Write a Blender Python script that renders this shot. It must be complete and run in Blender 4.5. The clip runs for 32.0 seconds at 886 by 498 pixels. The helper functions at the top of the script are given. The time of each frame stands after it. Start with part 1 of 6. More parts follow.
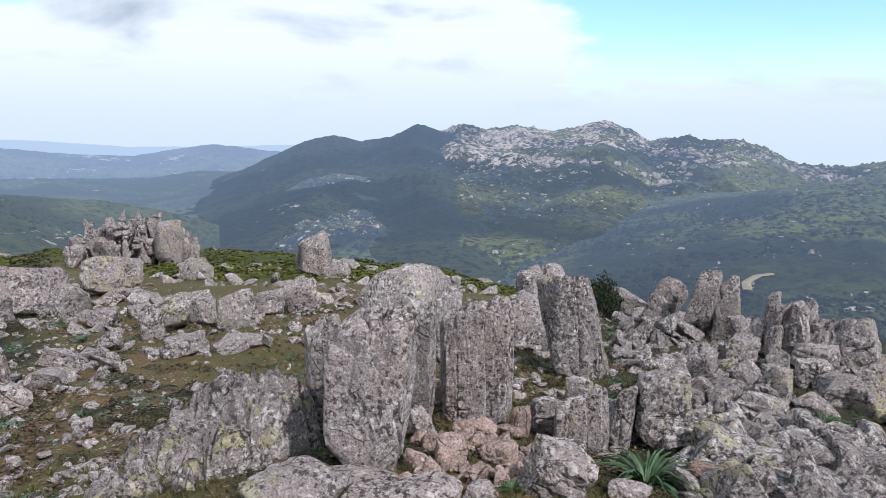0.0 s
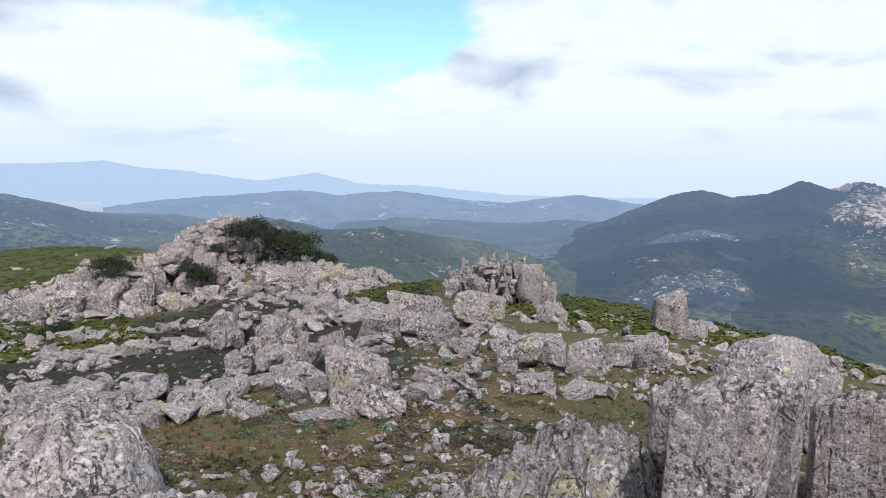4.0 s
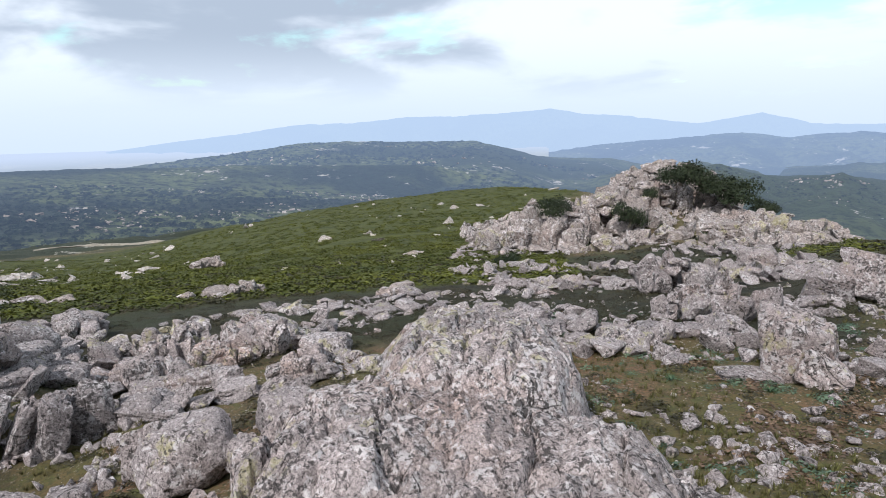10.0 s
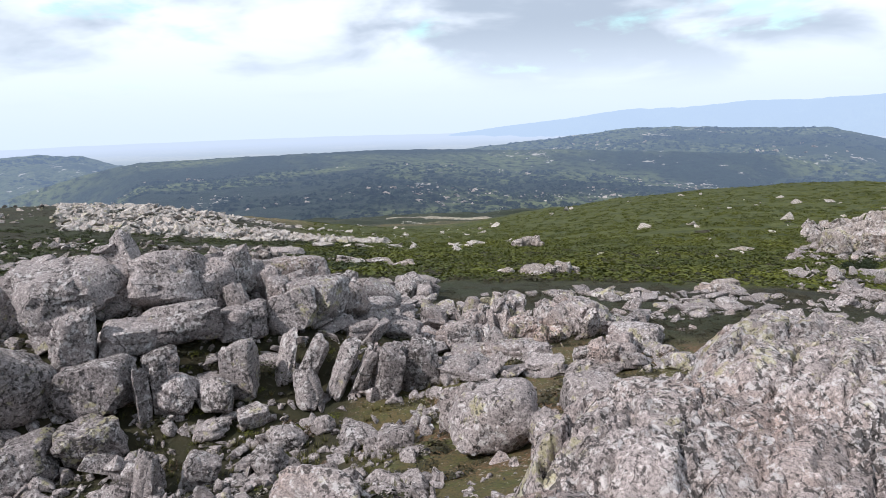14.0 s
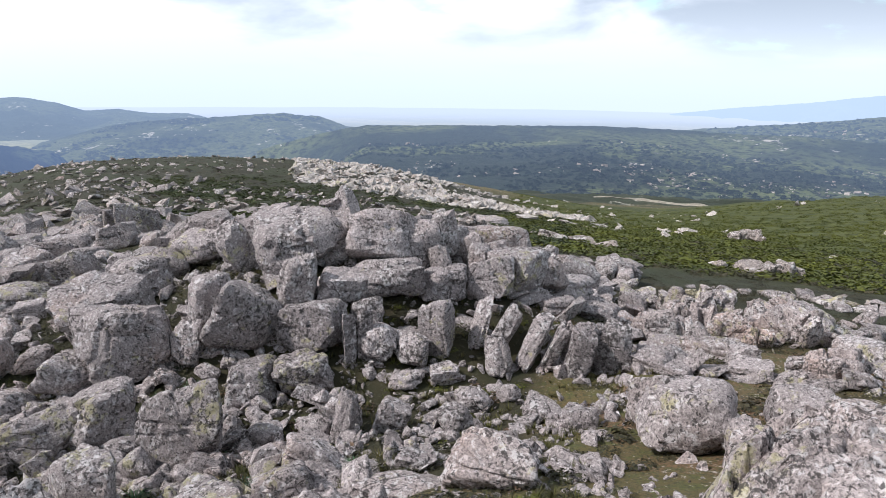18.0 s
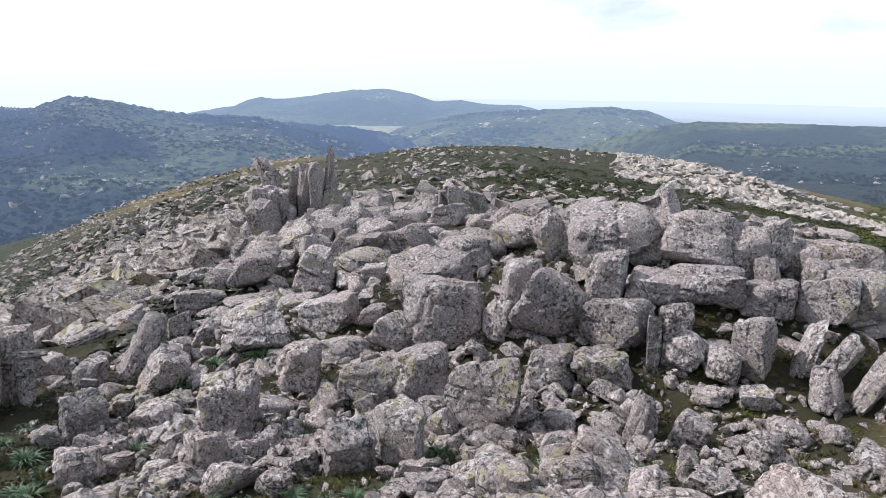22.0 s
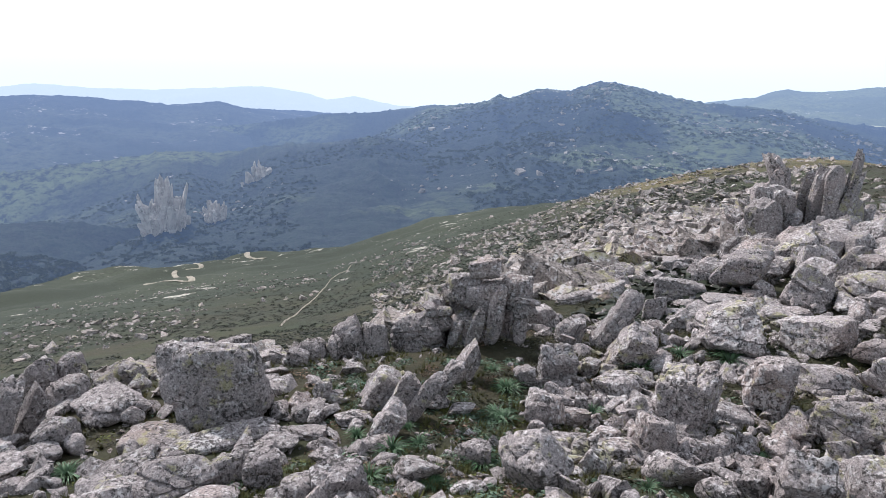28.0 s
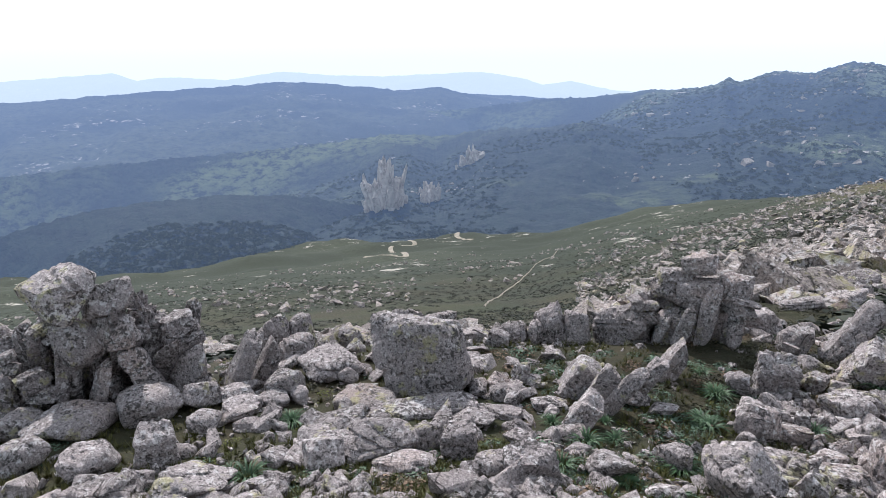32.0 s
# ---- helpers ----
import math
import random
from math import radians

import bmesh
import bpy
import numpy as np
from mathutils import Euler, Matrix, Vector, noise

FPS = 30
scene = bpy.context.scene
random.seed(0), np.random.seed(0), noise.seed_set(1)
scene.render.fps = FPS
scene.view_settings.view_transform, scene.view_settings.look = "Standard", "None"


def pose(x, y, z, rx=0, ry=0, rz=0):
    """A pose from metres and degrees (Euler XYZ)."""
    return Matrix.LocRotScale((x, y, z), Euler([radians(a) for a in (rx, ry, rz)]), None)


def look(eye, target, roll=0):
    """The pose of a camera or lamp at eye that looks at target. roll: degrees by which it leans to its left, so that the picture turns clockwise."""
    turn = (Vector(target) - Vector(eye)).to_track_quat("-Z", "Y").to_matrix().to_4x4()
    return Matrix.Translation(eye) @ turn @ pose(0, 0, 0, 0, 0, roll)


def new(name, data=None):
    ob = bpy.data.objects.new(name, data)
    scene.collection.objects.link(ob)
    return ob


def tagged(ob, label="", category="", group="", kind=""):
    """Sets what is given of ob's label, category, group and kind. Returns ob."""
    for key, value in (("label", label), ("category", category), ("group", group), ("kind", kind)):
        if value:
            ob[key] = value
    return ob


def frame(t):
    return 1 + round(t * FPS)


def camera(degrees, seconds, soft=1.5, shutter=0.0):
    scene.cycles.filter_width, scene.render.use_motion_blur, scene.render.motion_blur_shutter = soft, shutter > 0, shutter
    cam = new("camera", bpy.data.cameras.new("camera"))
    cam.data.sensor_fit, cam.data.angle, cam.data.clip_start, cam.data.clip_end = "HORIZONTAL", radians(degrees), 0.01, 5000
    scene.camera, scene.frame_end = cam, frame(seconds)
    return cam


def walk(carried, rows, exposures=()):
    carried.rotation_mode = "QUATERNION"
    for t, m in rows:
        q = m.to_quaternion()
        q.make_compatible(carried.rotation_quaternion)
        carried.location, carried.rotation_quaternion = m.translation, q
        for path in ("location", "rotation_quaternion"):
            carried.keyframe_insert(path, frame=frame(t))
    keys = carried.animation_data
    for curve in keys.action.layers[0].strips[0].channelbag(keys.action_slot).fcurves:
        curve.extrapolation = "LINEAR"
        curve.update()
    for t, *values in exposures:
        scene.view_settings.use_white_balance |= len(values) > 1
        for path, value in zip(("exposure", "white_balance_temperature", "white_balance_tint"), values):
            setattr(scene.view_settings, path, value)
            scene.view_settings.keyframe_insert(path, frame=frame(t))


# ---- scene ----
cam = camera(65.8, 32.0, soft=0.8)
EYE = (0.0, 0.0, 3.0)
TURNS = [  # seconds, heading to the left, tilt, lean
    (0, 0.01, -10.50, 0.00), (0.5, 3.52, -10.54, -0.53), (1, 6.21, -10.53, -0.51), (1.5, 8.15, -7.42, -0.22),
    (2, 9.54, -5.52, 1.83), (2.5, 15.24, -6.72, 2.06), (3, 19.73, -6.61, 2.66), (3.5, 26.16, -6.64, 2.44),
    (4, 29.51, -6.49, 1.21), (4.5, 31.95, -7.44, 0.74), (6.5, 40.78, -9.49, -0.41), (7, 44.29, -9.87, -0.38),
    (7.5, 47.79, -9.90, -0.28), (8, 51.52, -10.10, -0.82), (8.5, 56.65, -10.28, -0.88), (9, 59.66, -10.69, -0.74),
    (9.5, 63.94, -10.59, -0.86), (10, 64.84, -11.17, -1.04), (10.5, 67.44, -11.41, -0.91), (11, 70.10, -11.52, -1.07),
    (11.5, 71.89, -11.78, -1.02), (12, 73.78, -12.04, -1.02), (12.5, 77.22, -11.95, -0.53), (13, 82.07, -12.18, -0.90),
    (13.5, 87.44, -12.09, -1.20), (14, 91.44, -11.84, -1.52), (14.5, 94.06, -12.60, -1.21), (15, 97.16, -13.41, -1.08),
    (15.5, 101.06, -13.97, -0.86), (17.5, 107.58, -13.88, -0.17), (18, 108.64, -13.87, 0.69), (18.5, 114.41, -14.23, 0.17),
    (19, 117.38, -13.64, -0.28), (19.5, 121.58, -14.00, 0.52), (20, 126.94, -14.12, 0.43), (20.5, 130.43, -14.15, 0.22),
    (21, 132.62, -14.29, 0.47), (21.5, 133.35, -14.52, 0.33), (22, 135.12, -14.65, 0.52), (22.5, 137.41, -15.01, 0.16),
    (23, 140.23, -15.11, 0.63), (23.5, 144.43, -15.19, 0.81), (24, 147.80, -15.04, 0.81), (24.5, 151.21, -14.86, 1.29),
    (25, 155.33, -14.90, 0.32), (25.5, 159.18, -14.82, 0.76), (26, 164.86, -14.91, 0.72), (26.5, 167.59, -15.02, 1.17),
    (28.5, 178.61, -16.29, 0.91), (29, 181.29, -16.26, 0.75), (29.5, 183.58, -16.33, 0.66), (30, 184.84, -17.05, 0.88),
    (30.5, 186.11, -17.13, 0.41), (31, 188.70, -17.51, 1.38), (31.5, 190.32, -16.99, 0.81), (32, 193.54, -17.41, -0.46),
]
PATH = [(t, look(EYE, Vector(EYE) + Vector((-math.sin(radians(a)) * math.cos(radians(p)), math.cos(radians(a)) * math.cos(radians(p)), math.sin(radians(p)))), q)) for t, a, p, q in TURNS]
EXPOSURES = [(0, 0.45, 5900, 11.0), (10, 0.50, 5950, 11.0), (15, 0.60, 6000, 11.5), (21, 0.78, 6000, 12), (32, 0.86, 5900, 11.6)]
walk(cam, PATH, EXPOSURES)

# ---- sky and sun ----
world = bpy.data.worlds.new("world")
scene.world = world
world.use_nodes = True


def nodes_of(tree):
    """Small helpers that add and link nodes in one tree."""
    def node(kind, **values):
        n = tree.nodes.new(kind)
        for key, value in values.items():
            if key in n.inputs:
                n.inputs[key].default_value = value
        return n

    def math_node(op, a, b=0.0, c=0.0, clamp=False):
        n = tree.nodes.new("ShaderNodeMath")
        n.operation, n.use_clamp = op, clamp
        for i, v in enumerate((a, b, c)):
            if isinstance(v, (int, float)):
                n.inputs[i].default_value = v
            else:
                tree.links.new(v, n.inputs[i])
        return n.outputs[0]

    def noise_node(vec, scale, detail=4.0, rough=0.55, distort=0.0):
        n = tree.nodes.new("ShaderNodeTexNoise")
        n.inputs["Scale"].default_value, n.inputs["Detail"].default_value = scale, detail
        n.inputs["Roughness"].default_value, n.inputs["Distortion"].default_value = rough, distort
        if vec is not None:
            tree.links.new(vec, n.inputs["Vector"])
        return n.outputs["Fac"]

    def ramp(value, lo, hi, to_lo=0.0, to_hi=1.0):
        n = tree.nodes.new("ShaderNodeMapRange")
        n.interpolation_type = "SMOOTHSTEP"
        for key, v in (("From Min", lo), ("From Max", hi), ("To Min", to_lo), ("To Max", to_hi)):
            n.inputs[key].default_value = v
        tree.links.new(value, n.inputs["Value"])
        return n.outputs["Result"]

    def mix(fac, a, b):
        n = tree.nodes.new("ShaderNodeMix")
        n.data_type = "RGBA"
        for sock, v in ((n.inputs["Factor"], fac), (n.inputs[6], a), (n.inputs[7], b)):
            if isinstance(v, (int, float)):
                sock.default_value = v
            elif isinstance(v, tuple):
                sock.default_value = (*v, 1)
            else:
                tree.links.new(v, sock)
        return n.outputs[2]

    return node, math_node, noise_node, ramp, mix


def heading(az, el):
    a, e = radians(az), radians(el)
    return Vector((-math.sin(a) * math.cos(e), math.cos(a) * math.cos(e), math.sin(e)))


SUN_AZ, SUN_EL = 216.0, 46.0


def build_sky():
    tree = world.node_tree
    tree.nodes.clear()
    node, m, noi, ramp, mix = nodes_of(tree)
    link = tree.links.new
    coord = node("ShaderNodeTexCoord").outputs["Generated"]
    sep = node("ShaderNodeSeparateXYZ")
    link(coord, sep.inputs[0])
    x, y, z = sep.outputs
    up = m("MAXIMUM", z, 0.0)
    flat = node("ShaderNodeCombineXYZ")
    k = m("ADD", up, 0.24)
    link(m("DIVIDE", x, k), flat.inputs[0])
    link(m("DIVIDE", y, k), flat.inputs[1])
    plane = flat.outputs[0]
    sky = node("ShaderNodeTexSky")
    sky.sky_type, sky.sun_disc = "NISHITA", False
    sky.sun_elevation, sky.sun_rotation = radians(SUN_EL), radians(-SUN_AZ)
    blue = node("ShaderNodeMix")
    blue.data_type, blue.blend_type = "RGBA", "MULTIPLY"
    blue.inputs["Factor"].default_value = 1.0
    link(sky.outputs[0], blue.inputs[6])
    blue.inputs[7].default_value = (0.21, 0.25, 0.205, 1)

    def toward(az, el, wide):
        """1 in that part of the sky, falling to 0 at so many degrees."""
        dot = node("ShaderNodeVectorMath")
        dot.operation = "DOT_PRODUCT"
        link(coord, dot.inputs[0])
        dot.inputs[1].default_value = heading(az, el)
        return ramp(dot.outputs["Value"], math.cos(radians(wide)), math.cos(radians(wide * 0.15)))

    big = noi(plane, 1.0, 6.0, 0.55, 0.3)
    fine = noi(plane, 2.8, 6.0, 0.58, 0.2)
    body = m("ADD", m("MULTIPLY", big, 0.65), m("MULTIPLY", fine, 0.35))
    # openings of blue sky
    gap = m("ADD", m("MULTIPLY", toward(-26, 18, 24), 1.3), m("MULTIPLY", toward(36, 15, 13), 0.8))
    gap = m("ADD", gap, m("MULTIPLY", toward(52, 17, 10), 0.5))
    cover = ramp(m("SUBTRACT", body, m("MULTIPLY", gap, 0.22)), 0.33, 0.45)
    low = ramp(z, 0.0, 0.12, 1.0, 0.0)
    cover = m("MAXIMUM", cover, low)
    # grey undersides
    grey = m("ADD", m("MULTIPLY", toward(80, 17, 26), 0.24), m("MULTIPLY", toward(118, 17, 16), 0.10))
    shade = ramp(m("ADD", noi(plane, 1.5, 5.0, 0.5, 0.3), grey), 0.50, 0.74)
    cloud = mix(m("MULTIPLY", shade, 0.85), (1.20, 1.26, 1.30), (0.50, 0.58, 0.68))
    glow = toward(195, 30, 75)
    cloud = mix(glow, cloud, (1.35, 1.35, 1.36))
    haze = mix(low, cloud, (0.98, 1.07, 1.15))
    haze = mix(m("MULTIPLY", glow, 0.8), haze, (1.15, 1.18, 1.22))
    edge = ramp(z, -0.045, 0.035, 1.0, 0.0)
    haze = mix(m("MULTIPLY", edge, 0.85), haze, (0.88, 0.99, 1.09))
    # unseen sky overhead, greyed like cloud bases to cut the fill light
    base = ramp(z, 0.30, 0.75)
    haze = mix(m("MULTIPLY", base, 0.75), haze, (0.62, 0.68, 0.74))
    whole = mix(cover, blue.outputs[2], haze)
    back = node("ShaderNodeBackground", Strength=0.60)
    link(whole, back.inputs["Color"])
    out = node("ShaderNodeOutputWorld")
    link(back.outputs[0], out.inputs[0])


build_sky()
sun = new("sun", bpy.data.lights.new("sun", "SUN"))
sun.data.energy, sun.data.angle, sun.data.color = 3.2, radians(1.2), (1.0, 0.93, 0.85)
sun.matrix_world = look(heading(SUN_AZ, SUN_EL) * 50, (0, 0, 0))


# ---- numbers from noise ----
def lattice(ix, iy, iz, seed):
    n = (ix * 374761393 + iy * 668265263 + iz * 2147483647 + seed * 974634777) & 0x7FFFFFFF
    n = ((n ^ (n >> 13)) * 1274126177) & 0x7FFFFFFF
    return ((n ^ (n >> 16)) & 0xFFFF) / 65535.0


def value_noise(p, seed=0):
    """Smooth noise from 0 to 1 at the points p (n x 3)."""
    i = np.floor(p).astype(np.int64)
    f = p - i
    f = f * f * (3 - 2 * f)
    out = 0
    for dx in (0, 1):
        for dy in (0, 1):
            for dz in (0, 1):
                w = (f[:, 0] if dx else 1 - f[:, 0]) * (f[:, 1] if dy else 1 - f[:, 1]) * (f[:, 2] if dz else 1 - f[:, 2])
                out = out + w * lattice(i[:, 0] + dx, i[:, 1] + dy, i[:, 2] + dz, seed)
    return out


def fbm(p, octaves=4, seed=0, gain=0.5):
    """Noise at several scales, about -0.5 to 0.5."""
    out, amp, tot = 0, 1.0, 0.0
    for o in range(octaves):
        out = out + amp * (value_noise(p * 2.0**o, seed + 17 * o) - 0.5)
        tot, amp = tot + amp, amp * gain
    return out / tot


def worley(p, seed=0):
    """Broken cells: how far each point is from its cell's edge, a number from 0 to 1 for the cell, and a plane tilted its own way."""
    i = np.floor(p).astype(np.int64)
    best, second, who, tilt = np.full(len(p), 9.0), np.full(len(p), 9.0), np.zeros(len(p)), np.zeros(len(p))
    for dx in (-1, 0, 1):
        for dy in (-1, 0, 1):
            for dz in (-1, 0, 1):
                c = i + (dx, dy, dz)
                h = [lattice(c[:, 0], c[:, 1], c[:, 2], seed + k) for k in range(3)]
                away = p - c - np.stack(h, 1)
                d = np.linalg.norm(away, axis=1)
                nearer = d < best
                second = np.where(nearer, best, np.minimum(second, d))
                who = np.where(nearer, h[0] * 0.5 + h[1] * 0.5, who)
                tilt = np.where(nearer, sum(away[:, k] * (2 * lattice(c[:, 0], c[:, 1], c[:, 2], seed + 5 + k) - 1) for k in range(3)), tilt)
                best = np.minimum(best, d)
    return second - best, who, tilt


# ---- materials ----
def material(name):
    mat = bpy.data.materials.new(name)
    mat.use_nodes = True
    tree = mat.node_tree
    tree.nodes.clear()
    node, m, noi, ramp, mix = nodes_of(tree)
    bsdf = node("ShaderNodeBsdfPrincipled")
    out = node("ShaderNodeOutputMaterial")
    tree.links.new(bsdf.outputs[0], out.inputs[0])
    bsdf.inputs["Specular IOR Level"].default_value = 0.25
    return mat, tree, bsdf, out


def bump(tree, bsdf, height, strength, distance):
    b = tree.nodes.new("ShaderNodeBump")
    b.inputs["Strength"].default_value, b.inputs["Distance"].default_value = strength, distance
    tree.links.new(height, b.inputs["Height"])
    tree.links.new(b.outputs[0], bsdf.inputs["Normal"])


def rock_material(name, grey, pink, pink_part, pale_part, dark_part, size=1.0):
    """Weathered granite and schist with pale, dark and yellow lichen."""
    mat, tree, bsdf, _ = material(name)
    node, m, noi, ramp, mix = nodes_of(tree)
    pos = node("ShaderNodeNewGeometry").outputs["Position"]
    rnd = node("ShaderNodeObjectInfo").outputs["Random"]
    island = node("ShaderNodeNewGeometry").outputs["Random Per Island"]
    s = 1.0 / size
    col = mix(ramp(noi(pos, 0.8 * s, 4), 0.62 - pink_part, 0.74), grey, pink)
    col = mix(ramp(noi(pos, 2.1 * s, 6, 0.68), 0.48, 0.72, 0.0, 0.45), col, tuple(c * 0.58 for c in grey))
    # crystals, fine and coarse
    col = mix(ramp(noi(pos, 55.0 * s, 4, 0.75), 0.46, 0.58, 0.0, 0.68), col, tuple(c * 0.30 for c in grey))
    col = mix(ramp(noi(pos, 24.0 * s, 5, 0.7), 0.52, 0.62, 0.0, 0.65), col, tuple(min(c * 1.6, 0.62) for c in grey))
    # crusts of pale lichen with torn rims
    pale = ramp(m("ADD", noi(pos, 12.0 * s, 7, 0.74), m("MULTIPLY", noi(pos, 1.3 * s, 3), 0.35)), 0.735 - pale_part, 0.80 - pale_part)
    col = mix(m("MULTIPLY", pale, 0.70), col, (0.50, 0.47, 0.46))
    yellow = ramp(m("ADD", noi(pos, 5.0 * s, 6, 0.7), m("MULTIPLY", noi(pos, 0.6 * s, 2), 0.6)), 0.90, 0.98)
    col = mix(m("MULTIPLY", yellow, 0.45), col, (0.33, 0.31, 0.12))
    # black lichen in spots and in larger stains
    dark = ramp(m("ADD", noi(pos, 21.0 * s, 6, 0.72), m("MULTIPLY", noi(pos, 2.6 * s, 3), 0.32)), 0.735 - dark_part, 0.775 - dark_part)
    col = mix(m("MULTIPLY", dark, 0.88), col, (0.045, 0.040, 0.038))
    # hairline joints, nearly straight
    warp = node("ShaderNodeTexNoise", Scale=2.2 * s, Detail=3.0)
    tree.links.new(pos, warp.inputs["Vector"])
    bent = node("ShaderNodeVectorMath")
    bent.operation = "MULTIPLY_ADD"
    tree.links.new(warp.outputs["Color"], bent.inputs[0])
    bent.inputs[1].default_value = (0.16 * size, 0.16 * size, 0.16 * size)
    tree.links.new(pos, bent.inputs[2])
    joints = []
    for many, wide in ((1.1, 0.008), (3.1, 0.009)):
        cell = node("ShaderNodeTexVoronoi", Scale=many * s)
        cell.feature = "DISTANCE_TO_EDGE"
        tree.links.new(bent.outputs[0], cell.inputs["Vector"])
        joints.append(ramp(cell.outputs["Distance"], wide * 0.25, wide, 1.0, 0.0))
    some = ramp(noi(pos, 1.9 * s, 3), 0.50, 0.60)
    crack = m("MULTIPLY", m("MAXIMUM", joints[0], joints[1]), some)
    col = mix(m("MULTIPLY", crack, 0.6), col, (0.026, 0.023, 0.021))
    tone = m("MULTIPLY_ADD", m("FRACT", m("ADD", rnd, island)), 0.36, 0.84)
    hsv = node("ShaderNodeHueSaturation")
    tree.links.new(col, hsv.inputs["Color"])
    tree.links.new(tone, hsv.inputs["Value"])
    tree.links.new(hsv.outputs[0], bsdf.inputs["Base Color"])
    bsdf.inputs["Roughness"].default_value = 0.92
    bsdf.inputs["Specular IOR Level"].default_value = 0.15
    # relief: pitted faces, and lines along the foliation
    tall = node("ShaderNodeMapping")
    tall.inputs["Scale"].default_value = (1.0, 0.75, 0.22)
    tall.inputs["Rotation"].default_value = (0.25, 0.15, 0.6)
    tree.links.new(pos, tall.inputs["Vector"])
    rough = noi(pos, 9.0 * s, 8, 0.66)
    lines = noi(tall.outputs[0], 11.0 * s, 6, 0.65)
    h = m("SUBTRACT", m("ADD", rough, m("MULTIPLY", lines, 0.2)), m("MULTIPLY", crack, 0.5))
    bump(tree, bsdf, h, 0.95, 0.062 * size)
    return mat


ROCK = rock_material("lichen_rock", (0.300, 0.262, 0.254), (0.322, 0.252, 0.226), 0.09, 0.02, 0.03)
ROCK_PINK = rock_material("pink_rock", (0.345, 0.295, 0.281), (0.358, 0.265, 0.228), 0.12, 0.04, 0.035)
ROCK_GREY = rock_material("grey_rock", (0.250, 0.218, 0.213), (0.265, 0.208, 0.190), 0.04, 0.03, 0.05)
ROCK_ROSE = rock_material("rose_rock", (0.34, 0.255, 0.225), (0.38, 0.25, 0.20), 0.2, -0.05, -0.03)
ROCK_FAR = rock_material("far_rock", (0.310, 0.265, 0.242), (0.32, 0.242, 0.21), 0.08, 0.03, 0.02, 3.0)
# lighter copy of the far rock, the ridge's sunshine put into its colour
ROCK_SUNLIT = rock_material("sunlit_rock", (0.39, 0.345, 0.310), (0.41, 0.33, 0.28), 0.08, 0.05, -0.02, 3.0)


def plant_material(name, one, two, scale=3.0, rough=0.7):
    mat, tree, bsdf, _ = material(name)
    node, m, noi, ramp, mix = nodes_of(tree)
    geo = node("ShaderNodeNewGeometry")
    col = mix(ramp(noi(geo.outputs["Position"], scale * 0.05, 3), 0.35, 0.65), one, two)
    col = mix(ramp(noi(geo.outputs["Position"], scale, 3), 0.3, 0.7), col, tuple(0.6 * c for c in one))
    hsv = node("ShaderNodeHueSaturation")
    tree.links.new(m("MULTIPLY_ADD", geo.outputs["Random Per Island"], 0.7, 0.65), hsv.inputs["Value"])
    tree.links.new(col, hsv.inputs["Color"])
    tree.links.new(hsv.outputs[0], bsdf.inputs["Base Color"])
    bsdf.inputs["Roughness"].default_value = rough
    return mat


LEAF_MAQUIS = plant_material("maquis_leaves", (0.094, 0.102, 0.012), (0.036, 0.047, 0.010))
LEAF_HEATH = plant_material("heath_twigs", (0.038, 0.037, 0.018), (0.058, 0.047, 0.025))
LEAF_SADDLE = plant_material("saddle_scrub", (0.034, 0.044, 0.012), (0.055, 0.062, 0.016))
LEAF_OAK = plant_material("oak_leaves", (0.020, 0.030, 0.012), (0.032, 0.042, 0.017))
LEAF_BLUE = plant_material("grey_green_leaves", (0.085, 0.13, 0.085), (0.11, 0.15, 0.09))
LEAF_DRY = plant_material("dry_twigs", (0.13, 0.085, 0.055), (0.17, 0.115, 0.07))
BARK = plant_material("bark", (0.10, 0.085, 0.07), (0.14, 0.12, 0.10), 12.0, 0.9)


